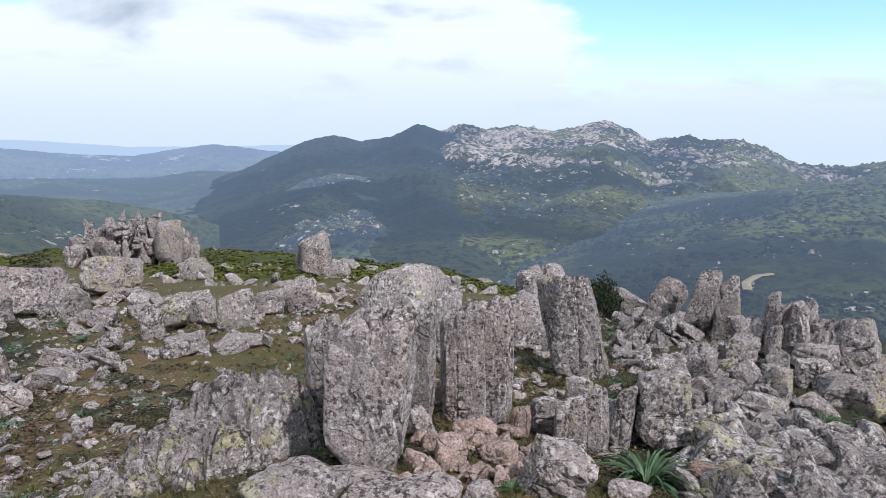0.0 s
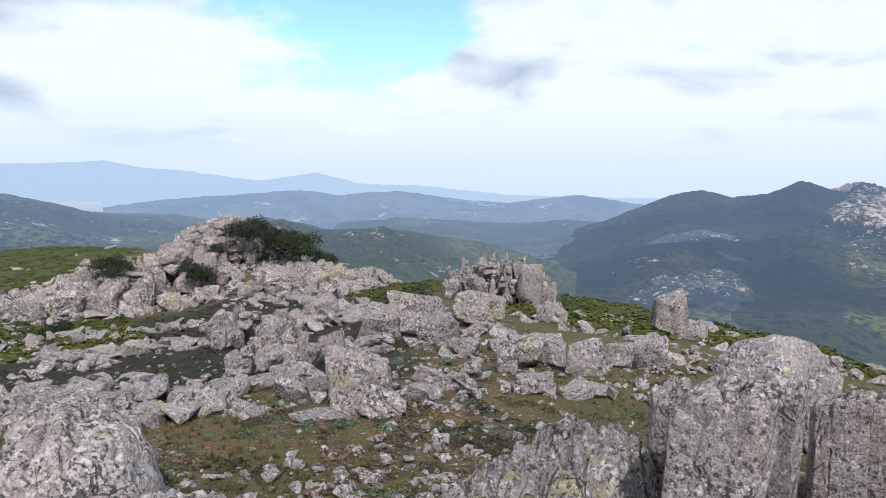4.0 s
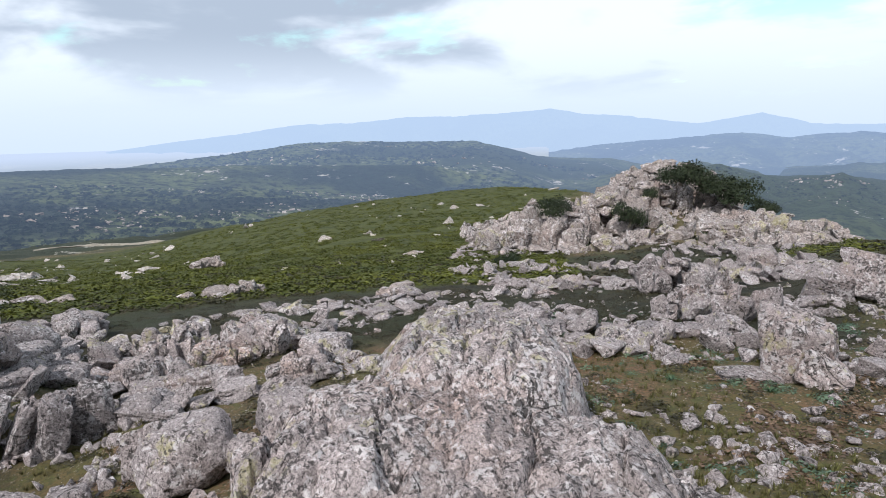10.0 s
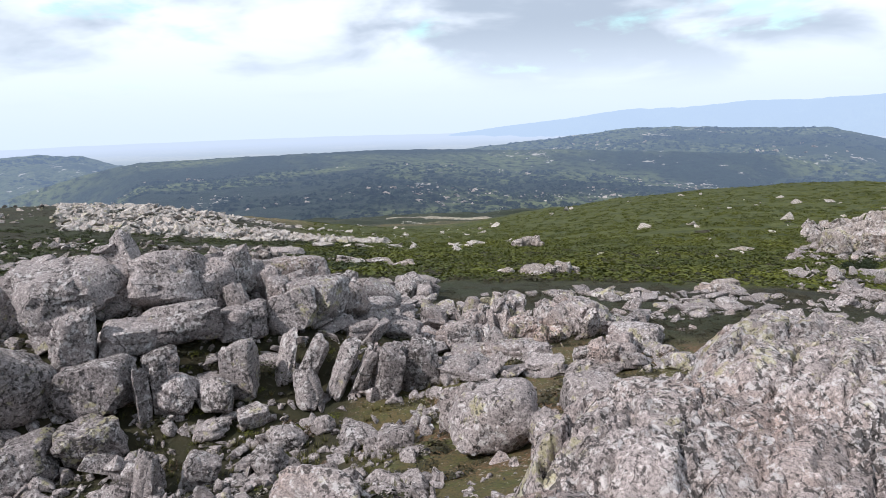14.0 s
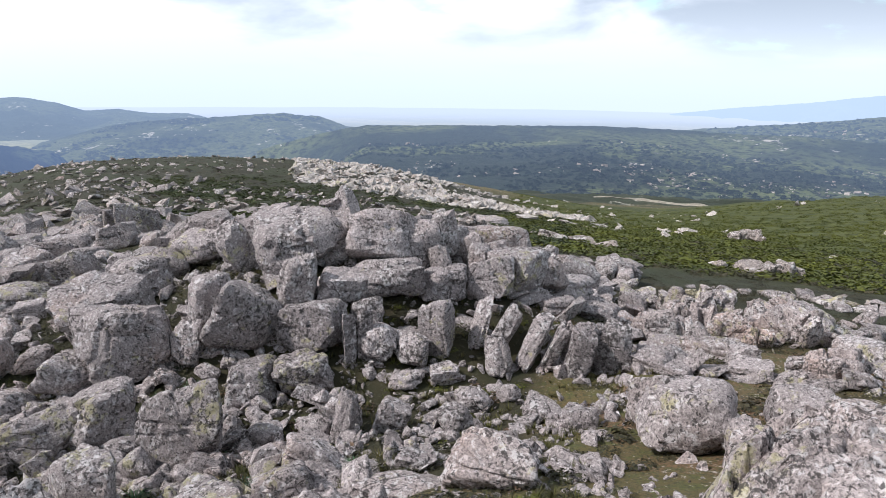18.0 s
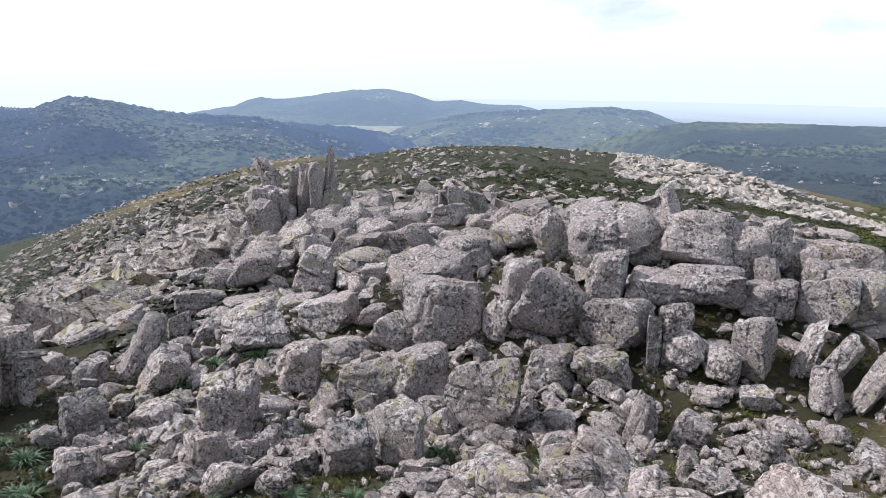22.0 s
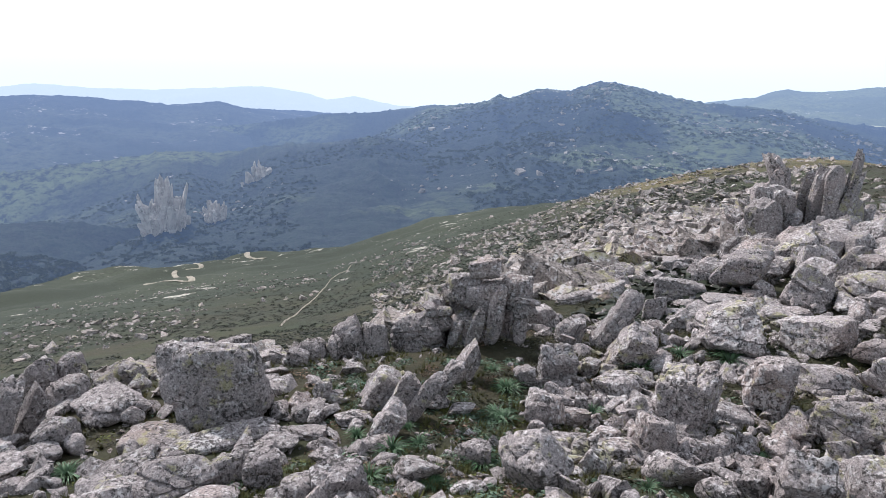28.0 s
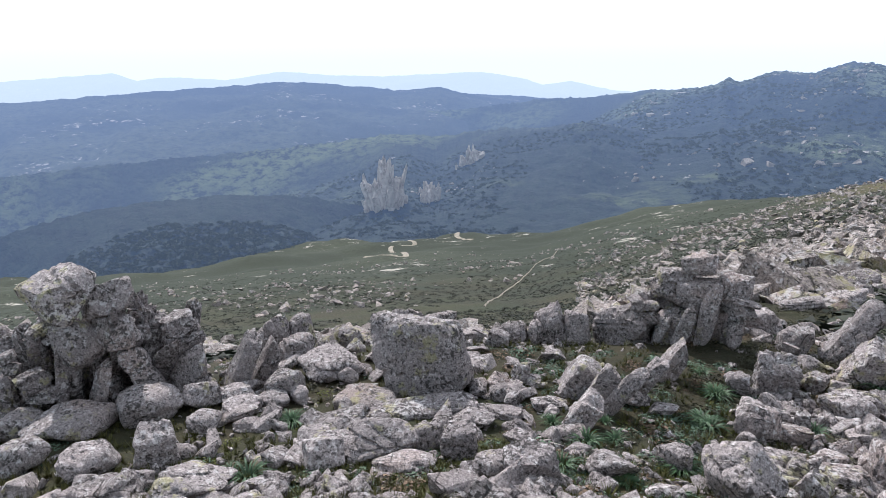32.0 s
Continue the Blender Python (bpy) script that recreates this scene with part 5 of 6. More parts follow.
rock("block", 221.2, 8.79, 0.60, 0.42, 0.45, z=-0.22)
rock("slab", 222.9, 8.70, 0.31, 0.73, 0.24, lean=20)
rock("boulder", 224.1, 8.79, 0.54, 0.60, 0.46, z=-0.82)
rock("block", 224.3, 8.88, 0.89, 0.51, 0.67, lean=-10, z=-0.12)
rock("boulder", 224.9, 6.84, 0.59, 0.31, 0.50)
rock("boulder", 225.1, 6.31, 0.63, 0.11, 0.46)
rock("boulder", 225.1, 8.25, 0.99, 0.31, 0.85)
rock("block", 227.8, 9.78, 0.82, 0.47, 0.61)
rock("slab", 228.0, 10.63, 0.71, 1.29, 0.54, lean=-18)
rock("boulder", 228.7, 8.59, 0.60, 0.36, 0.51)
rock("boulder", 229.1, 7.44, 0.55, 0.34, 0.47)
outcrop(113, 10.4, 4.6, 0.9, 1.6, 26, seed=201, low=0.7, label="long cracked rock wall of grey blocks above the hollow")
outcrop(128, 11.6, 3.6, 0.8, 2.6, 22, seed=202, low=0.6, label="cracked rock wall of large grey blocks")
outcrop(146, 16.5, 4.5, 0.9, 4, 60, seed=203, low=0.5, label="heap of tumbled slabs below the rock tower")
outcrop(195, 10.9, 3.4, 0.35, 1.0, 30, seed=207, low=0.5, label="edge of broken grey rocks at the brow")
outcrop(172.5, 10.7, 1.7, 1.15, 0.9, 34, seed=209, low=0.7, label="stack of cracked grey blocks at the brow")
outcrop(222.5, 9.2, 2.3, 1.55, 1.0, 50, seed=208, low=0.55, mat=ROCK_GREY, label="dark broken crag at the brow")
rock("boulder", 13.0, 4.22, 0.76, 0.31, 0.60, level=4)
outcrop(-27.8, 12.72, 1.45, 1.20, 1.00, count=26, style="upright", lean=8, seed=31)
rock("slab", -23.0, 5.80, 0.45, 0.43, 0.34, lean=28)
rock("block", -22.1, 5.38, 0.21, 0.26, 0.16, mat=ROCK_ROSE)
rock("block", -26.9, 5.33, 0.41, 0.25, 0.31)
rock("block", -24.4, 11.32, 0.60, 0.55, 0.45)
rock("block", -29.5, 12.21, 0.71, 0.56, 0.53, lean=10)
rock("slab", -32.3, 9.35, 0.61, 0.55, 0.46, lean=-25, z=0.20)
rock("slab", -33.5, 11.14, 0.67, 0.62, 0.50, lean=-20)
rock("slab", -31.6, 9.81, 0.67, 0.41, 0.51, lean=-12)
rock("block", -27.2, 9.22, 0.38, 0.48, 0.29)
rock("block", -29.8, 7.86, 0.41, 0.34, 0.31)
rock("slab", -25.9, 8.43, 0.43, 0.31, 0.32, lean=12)
rock("block", -32.5, 7.50, 0.28, 0.29, 0.21)
rock("block", -27.3, 6.32, 0.29, 0.26, 0.21)
rock("slab", -34.5, 6.77, 0.41, 0.36, 0.30, lean=-18)
rock("block", -21.7, 9.20, 0.41, 0.61, 0.37)
rock("block", 10.8, 20.32, 1.27, 1.52, 0.95, lean=-10, level=4, z=-1.72)
rock("block", 8.9, 19.20, 0.78, 0.81, 0.59, z=-1.68)
outcrop(24.6, 25.12, 3.93, 1.75, 1.68, count=150, low=0.25, seed=52)
rock("block", 20.5, 20.01, 0.88, 0.54, 0.66)
outcrop(45.4, 17.32, 2.15, 1.15, 1.00, count=22, seed=61)
rock("block", 50.8, 9.57, 0.32, 0.19, 0.24)
rock("block", 53.8, 11.34, 0.40, 0.18, 0.30)
rock("block", 82.3, 5.83, 0.46, 0.33, 0.35, mat=ROCK_PINK)
outcrop(98.3, 15.72, 1.35, 0.62, 1.00, count=14, seed=76)
outcrop(69.4, 21.18, 1.17, 0.43, 1.00, count=9, low=0.5, mat=ROCK_FAR, seed=77)
outcrop(83.4, 27.42, 2.77, 0.67, 1.19, count=9, low=0.5, mat=ROCK_FAR, seed=78)
outcrop(76.0, 18.19, 1.28, 0.27, 1.00, count=9, low=0.5, mat=ROCK_FAR, seed=79)
outcrop(84.1, 52.38, 2.53, 0.85, 1.08, count=9, low=0.5, mat=ROCK_FAR, seed=80)
outcrop(106.1, 30.22, 1.44, 1.04, 1.00, count=9, low=0.5, mat=ROCK_FAR, seed=81)
outcrop(98.3, 33.74, 3.94, 0.42, 1.69, count=9, low=0.5, mat=ROCK_FAR, seed=82)
outcrop(87.6, 11.25, 1.68, 0.64, 1.00, count=26, low=0.5, mat=ROCK_PINK, seed=221)
outcrop(81.1, 12.24, 1.63, 0.54, 1.00, count=20, low=0.5, mat=ROCK_PINK, seed=222)
outcrop(94.4, 18.62, 1.57, 0.60, 1.00, count=16, low=0.5, seed=223)
outcrop(77.2, 9.11, 0.74, 0.43, 1.00, count=14, low=0.5, mat=ROCK_PINK, seed=224)
outcrop(88.5, 12.69, 1.65, 0.74, 1.00, count=30, low=0.5, mat=ROCK_PINK, seed=225)
outcrop(81.0, 11.22, 1.47, 0.59, 1.00, count=20, low=0.5, mat=ROCK_PINK, seed=226)
outcrop(43.3, 12.21, 1.41, 0.77, 1.00, count=24, low=0.5, seed=228)
outcrop(147.0, 19.0, 2.2, 2.6, 1.7, 24, "upright", seed=205, low=0.5, lean=-6, mat=ROCK, label="tower of upright split slabs on the rocky brow")


# ---- asphodel tufts ----
def asphodel_mesh(seed):
    """A rosette of long arching keeled leaves."""
    rng = np.random.default_rng(seed)
    verts, faces = [], []
    for k in range(46):
        a, reach, high = rng.uniform(0, 6.28), rng.uniform(0.25, 0.55), rng.uniform(0.35, 0.75)
        out, side = np.array([math.cos(a), math.sin(a), 0]), np.array([-math.sin(a), math.cos(a), 0])
        base = len(verts)
        for i in range(5):
            u = i / 4
            c = out * (0.06 + reach * u**1.4) + np.array([0, 0, high * (u - 0.55 * u * u * (1 + reach))])
            w = side * 0.022 * (1 - u) ** 0.6
            verts += [c - w, c + np.array([0, 0, -0.008]), c + w]
        for i in range(4):
            q = base + 3 * i
            faces += [(q, q + 1, q + 4, q + 3), (q + 1, q + 2, q + 5, q + 4)]
    return mesh_of("asphodel", verts, faces, LEAF_ASPHODEL)


LEAF_ASPHODEL = plant_material("asphodel_leaves", (0.055, 0.105, 0.045), (0.085, 0.14, 0.075), 9.0, 0.5)
ASPHODELS = [asphodel_mesh(k) for k in range(4)]


def asphodel(az, r, wide, k=0):
    ob = new("asphodel_plant", ASPHODELS[k % 4])
    a = radians(az)
    ob.matrix_basis = pose(-r * math.sin(a), r * math.cos(a), height_at(az, r), 0, 0, 37 * k) @ Matrix.Scale(1.6 * wide, 4)
    PLANTS.append((ob.location[0], ob.location[1], 0.45 * wide + 0.06))
    return tagged(ob, "tuft of long green asphodel leaves growing between rocks", "plant", group="asphodel tufts")


asphodel(-17.9, 5.22, 0.54, 0)
asphodel(207.9, 7.16, 0.30, 1)
asphodel(170.8, 9.10, 0.26, 2)
asphodel(169.7, 7.40, 0.31, 3)
asphodel(182.3, 5.69, 0.28, 4)
asphodel(180.2, 6.42, 0.32, 5)
asphodel(176.3, 5.50, 0.20, 6)
asphodel(171.5, 5.95, 0.29, 7)
asphodel(183.4, 6.96, 0.23, 8)
asphodel(177.5, 6.59, 0.22, 9)
asphodel(165.0, 11.42, 0.28, 10)
asphodel(178.6, 7.08, 0.20, 11)
asphodel(207.6, 7.14, 0.29, 12)
asphodel(212.1, 5.81, 0.36, 13)
asphodel(213.5, 6.05, 0.20, 14)
asphodel(183.0, 5.55, 0.23, 15)
asphodel(176.1, 5.46, 0.20, 16)
asphodel(151.0, 10.04, 0.41, 17)
asphodel(154.9, 10.24, 0.34, 18)
asphodel(143.4, 5.41, 0.22, 19)
asphodel(148.8, 5.67, 0.21, 20)
asphodel(135.4, 6.52, 0.24, 21)
asphodel(169.3, 8.38, 0.35, 22)
asphodel(170.4, 7.51, 0.34, 23)
asphodel(147.6, 7.43, 0.18, 24)
asphodel(-22.6, 7.05, 0.23, 25)
asphodel(-30.8, 8.56, 0.35, 26)
asphodel(-6.2, 4.45, 0.15, 27)
asphodel(45.6, 7.40, 0.13, 28)
asphodel(38.1, 7.14, 0.13, 29)
asphodel(50.9, 11.35, 0.19, 30)
asphodel(29.4, 7.23, 0.16, 31)
asphodel(28.8, 11.44, 0.24, 32)
asphodel(95.3, 9.21, 0.19, 33)
asphodel(116.6, 5.97, 0.20, 34)
asphodel(158.0, 9.75, 0.36, 35)
asphodel(169.6, 8.42, 0.31, 36)
asphodel(169.6, 7.43, 0.31, 37)
asphodel(171.8, 6.05, 0.30, 38)
asphodel(151.4, 10.39, 0.34, 39)
asphodel(156.2, 5.92, 0.20, 40)
asphodel(161.7, 7.88, 0.26, 41)


# ---- crags and stones ----
outcrop(47, 62, 13, 3.2, 12, 420, seed=301, low=0.35, mat=ROCK_FAR, size=1.1, label="steep crag of broken pinkish rock crowned with oaks")
outcrop(56.5, 47, 8, 3.0, 6, 60, seed=302, low=0.3, mat=ROCK_FAR, label="rubble shoulder of the crag with small bushes")
outcrop(52, 50, 8, 3.2, 6, 60, seed=303, low=0.3, mat=ROCK_FAR, label="broken foot of the crag in pale blocks")
outcrop(38.5, 52, 9, 2.0, 6, 60, seed=304, low=0.3, mat=ROCK_FAR, label="stony shoulder of the crag in warm light")

stones("angular stones and gravel strewn over thin grass", STONES_NEAR, ROCK, 11, 3000, (-34, 62, 4.2, 17), 0.03, 0.20, 0.6, cluster=0.43, scale=0.6, power=0.9, skew=1.5)
stones("jumbled angular rocks on the slope", STONES_NEAR, ROCK_GREY, 12, 850, (-46, -15, 5.0, 15), 0.15, 0.60, 0.75, 0.6, cluster=0.42, scale=0.7, skew=1.3, singles=70)
stones("rocks and rubble below the outcrops", STONES_NEAR, ROCK, 13, 1100, (-10, 62, 8.5, 24), 0.12, 0.6, 0.65, cluster=0.52, scale=0.45, skew=1.8, singles=40)
stones("flat pale rocks half buried in heath", STONES_NEAR, ROCK, 14, 1300, (56, 112, 8.6, 20), 0.10, 0.75, 0.45, cluster=0.46, scale=0.5, skew=1.7, singles=40)
stones("small stones on bare soil", STONES_NEAR, ROCK, 15, 900, (60, 125, 3.6, 10), 0.04, 0.22, 0.6, cluster=0.45, scale=0.8)
stones("dense broken rocks of the summit slope", STONES_NEAR, ROCK, 16, 1900, (113, 167, 4.6, 13), 0.08, 0.36, 0.6, 0.45, cluster=0.45, scale=0.6, skew=1.3, power=1.1, singles=40)
stones("scattered rocks between tufts of asphodel", STONES_NEAR, ROCK, 33, 260, (164, 185, 4.6, 9.5), 0.07, 0.30, 0.55, 0.4, cluster=0.48, scale=0.8, skew=1.5, singles=40)
stones("small broken rocks strewn in the hollow", STONES_NEAR, ROCK, 32, 420, (92, 118, 4.8, 8.8), 0.07, 0.30, 0.6, 0.5, cluster=0.46, scale=0.9, skew=1.2, singles=30)
stones("tumbled slabs and rocks of the upper slope", STONES_NEAR, ROCK, 30, 900, (120, 172, 12, 24), 0.2, 0.85, 0.5, 0.4, cluster=0.44, scale=0.3, skew=1.4, singles=30)
stones("broken rocks wedged between the large blocks", STONES_NEAR, ROCK, 31, 1000, (116, 165, 4.8, 12), 0.14, 0.42, 0.65, 0.5, cluster=0.40, scale=0.7, skew=1.2, singles=40)
stones("broken rocks of the scree below the summit", STONES_NEAR, ROCK_GREY, 17, 900, (140, 172, 16, 60), 0.25, 1.1, 0.6, 0.4, cluster=0.42, scale=0.2, skew=1.6)
stones("broken rocks among asphodel at the brow", STONES_NEAR, ROCK, 18, 900, (183, 240, 4.5, 10.5), 0.08, 0.5, 0.6, 0.4, cluster=0.45, scale=0.7, skew=1.6, singles=50)
stones("blocks on the distant crag", STONES_FAR, ROCK_FAR, 19, 1500, (34, 63, 42, 70), 0.3, 1.6, 0.7, 0.5, cluster=0.42, scale=0.15, skew=1.7)
stones("pale stones on the dark heath hillside", STONES_FAR, ROCK_FAR, 20, 2300, (104, 166, 22, 125), 0.2, 1.2, 0.5, cluster=0.51, scale=0.09, skew=1.7, power=0.8)
stones("bright rocks of the long ridge", STONES_FAR, ROCK_SUNLIT, 21, 2800, (96, 121, 78, 122), 0.4, 1.7, 0.5, cluster=0.46, scale=0.05, skew=1.6)
stones("pale rocks in the green scrub", STONES_FAR, ROCK_SUNLIT, 22, 190, (53, 102, 28, 170), 0.4, 2.2, 0.35, cluster=0.63, scale=0.05, skew=1.5)
stones("pale stones scattered on the grassy terrace", STONES_FAR, ROCK_FAR, 23, 5200, (160, 240, 14, 330), 0.2, 2.2, 0.5, cluster=0.51, scale=0.045, skew=1.9)
stones("scree of the bright western slope", STONES_FAR, ROCK_FAR, 24, 9500, (146, 182, 18, 200), 0.25, 1.7, 0.55, cluster=0.40, scale=0.05, skew=1.8)


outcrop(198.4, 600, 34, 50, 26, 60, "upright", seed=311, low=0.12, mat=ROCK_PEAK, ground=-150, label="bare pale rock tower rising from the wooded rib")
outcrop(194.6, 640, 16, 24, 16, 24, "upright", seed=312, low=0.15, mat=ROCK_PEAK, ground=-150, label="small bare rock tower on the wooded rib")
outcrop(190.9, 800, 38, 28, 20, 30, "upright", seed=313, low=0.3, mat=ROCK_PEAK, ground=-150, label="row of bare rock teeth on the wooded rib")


stones("rubble on the dark heath below the crag", STONES_NEAR, ROCK, 26, 900, (36, 64, 20, 48), 0.2, 0.9, 0.55, 0.4, cluster=0.50, scale=0.25, skew=1.6)
stones("bands of broken rock crossing the heath hill", STONES_FAR, ROCK, 27, 700, (120, 162, 22, 70), 0.3, 1.3, 0.6, 0.4, cluster=0.56, scale=0.12, skew=1.6)
stones("pinkish rubble heaped between the standing rocks", STONES_NEAR, ROCK_ROSE, 25, 90, (-10, 6, 4.5, 5.7), 0.09, 0.24, 0.7, 0.5, cluster=0.3, skew=1.2)


# ---- plants ----
def leaf_ball(leaves, size, seed, squash=0.7):
    """A bush of separate leaf sprays round an uneven crown."""
    rng = np.random.default_rng(seed)
    d = rng.normal(0, 1, (leaves, 3))
    d[:, 2] = np.abs(d[:, 2]) - 0.15
    d /= np.linalg.norm(d, axis=1)[:, None]
    r = 0.5 * rng.uniform(0.55, 1.0, leaves) * (1 + 0.7 * fbm(d * 1.6 + seed, 2, seed))
    c = d * r[:, None] * [1, 1, squash]
    u = np.cross(d, rng.normal(0, 1, (leaves, 3)))
    u /= np.linalg.norm(u, axis=1)[:, None]
    w = np.cross(u, d) + 0.6 * d
    s = size * rng.uniform(0.6, 1.3, leaves)[:, None]
    v = np.stack([c - u * s, c + w * s * 1.2, c + u * s], 1).reshape(-1, 3)
    return v, np.arange(leaves * 3).reshape(-1, 3)


def bushes(label, forms, mat, seed, count, sector, small, large, high=0.8, cluster=0.4, scale=0.2, power=1.0, name="bushes", want=None):
    rng = np.random.default_rng(seed)
    x, y = zone(rng, count, *sector, power, cluster, scale, seed)
    if want is not None:
        keep = cover_of(x, y)[want] > (0.45 if want == 0 else 0.2)
        x, y = x[keep], y[keep]
    n = len(x)
    s = rng.uniform(small, large, n)
    size = np.stack([s, s, s * high * rng.uniform(0.7, 1.2, n)], 1)
    z = ground_height(x, y) - 0.02 * s
    v, f = spread(forms, np.stack([x, y, z], 1), size, turns(rng.uniform(0, 6.28, n), 0 * x, 0 * x))
    return tagged(new(name, mesh_of(name, v, f, mat, False)), label, "bushes", kind="stuff")


LEAF_TERRACE = plant_material("terrace_scrub", (0.014, 0.020, 0.010), (0.026, 0.030, 0.015))
SHRUB = [leaf_ball(60, 0.085, k) for k in range(6)]
SHRUB_FINE = [leaf_ball(120, 0.06, 20 + k) for k in range(5)]
bushes("bright green low maquis covering the hillside", SHRUB, LEAF_MAQUIS, 41, 9000, (50, 106, 22, 175), 0.5, 1.25, 0.55, 0.30, want=0, power=0.75)
bushes("green low maquis behind the outcrops", SHRUB, LEAF_MAQUIS, 42, 1300, (-14, 42, 17, 62), 0.5, 1.1, 0.55, 0.30, want=0)
bushes("dark green scrub between the rocky ridges", SHRUB, LEAF_SADDLE, 43, 2600, (98, 132, 28, 80), 0.6, 1.4, 0.55, 0.40, scale=0.06)
SHRUB_TWIG = [leaf_ball(150, 0.032, 40 + k) for k in range(5)]
SHRUB_LOW = [leaf_ball(26, 0.15, 50 + k) for k in range(5)]
bushes("low brown heath with bare twigs", SHRUB_TWIG, LEAF_HEATH, 44, 3600, (28, 168, 9, 26), 0.25, 0.7, 0.5, 0.30, want=1, power=1.0)
bushes("brown heath of the hillside", SHRUB, LEAF_HEATH, 57, 8000, (28, 168, 24, 130), 0.3, 0.95, 0.5, 0.30, want=1, power=1.0)
bushes("grey green herbs between the stones", SHRUB_FINE, LEAF_BLUE, 45, 480, (-34, 62, 5, 14), 0.12, 0.38, 0.5, 0.47, 0.7)
bushes("grey green herbs on the brow", SHRUB_FINE, LEAF_BLUE, 46, 300, (120, 240, 5, 11), 0.12, 0.36, 0.5, 0.46, 0.7)
bushes("dark bushes growing on the crag", SHRUB_FINE, LEAF_OAK, 49, 60, (38, 62, 44, 68), 0.7, 1.9, 0.8, 0.45, 0.2)
bushes("dark low heath between the blocks", SHRUB_FINE, LEAF_HEATH, 50, 900, (62, 175, 5.5, 22), 0.15, 0.5, 0.5, 0.44, 0.6)
stones("gravel and small broken stones between the blocks", STONES_NEAR, ROCK, 28, 3000, (100, 240, 3.8, 12), 0.03, 0.17, 0.6, 0.4, cluster=0.42, scale=0.9, skew=1.5)
bushes("low green herbs and moss between the blocks", SHRUB_FINE, LEAF_MAQUIS, 53, 500, (98, 240, 4, 12), 0.10, 0.32, 0.4, 0.47, 0.8)
bushes("dark twigs in the hollow", SHRUB_FINE, LEAF_HEATH, 54, 500, (90, 240, 4, 12), 0.12, 0.42, 0.5, 0.46, 0.8)
bushes("dark low herbs on the stony clearing", SHRUB_FINE, LEAF_HEATH, 55, 700, (-34, 62, 4.6, 15), 0.14, 0.42, 0.5, 0.46, 0.6)
bushes("dry reddish brown cushions on the clearing", SHRUB_FINE, LEAF_DRY, 56, 160, (-10, 62, 5, 13), 0.15, 0.45, 0.45, 0.46, 0.5)
bushes("dark green herbs on the grassy gully", SHRUB_FINE, LEAF_BLUE, 58, 170, (164, 187, 4.8, 9.5), 0.14, 0.42, 0.5, 0.45, 0.7)
bushes("brown withered cushions in the gully", SHRUB_FINE, LEAF_DRY, 59, 70, (164, 200, 5, 9.5), 0.15, 0.45, 0.5, 0.46, 0.7)
bushes("dry brown cushions among the rocks", SHRUB_FINE, LEAF_DRY, 47, 260, (-34, 240, 4.5, 13), 0.15, 0.4, 0.5, 0.48, 0.6)
bushes("dull scrub of the grassy terrace", SHRUB_LOW, LEAF_TERRACE, 48, 26000, (150, 240, 12, 260), 0.3, 1.1, 0.45, 0.36, 0.06, name="scrub")


def grass(label, mat, seed, count, sector, small, large, cluster, scale):
    """Short blades in tufts."""
    rng = np.random.default_rng(seed)
    forms = []
    for _ in range(5):
        k = 16
        a, lean = rng.uniform(0, 6.28, k), rng.uniform(0.1, 0.7, k)
        foot = np.stack([np.cos(a), np.sin(a), 0 * a], 1) * rng.uniform(0, 0.25, k)[:, None]
        tip = foot + np.stack([np.cos(a) * lean, np.sin(a) * lean, rng.uniform(0.6, 1.0, k)], 1)
        side = np.stack([-np.sin(a), np.cos(a), 0 * a], 1) * 0.05
        forms.append((np.stack([foot - side, foot + side, tip], 1).reshape(-1, 3), np.arange(k * 3).reshape(-1, 3)))
    x, y = zone(rng, count, *sector, 1.0, cluster, scale, seed)
    n = len(x)
    s = rng.uniform(small, large, n)
    v, f = spread(forms, np.stack([x, y, ground_height(x, y)], 1), np.stack([s, s, s], 1), turns(rng.uniform(0, 6.28, n), 0 * x, 0 * x))
    tagged(new("grass", mesh_of("grass", v, f, mat, False)), label, "grass", kind="stuff")


GRASS = plant_material("grass_blades", (0.10, 0.10, 0.030), (0.13, 0.10, 0.042), 6.0)
grass("short olive grass on the small clearing", GRASS, 51, 5200, (-34, 62, 4, 13), 0.03, 0.09, 0.44, 0.5)
grass("short green grass between rocks", GRASS, 52, 7000, (85, 240, 3.6, 12), 0.04, 0.12, 0.46, 0.6)


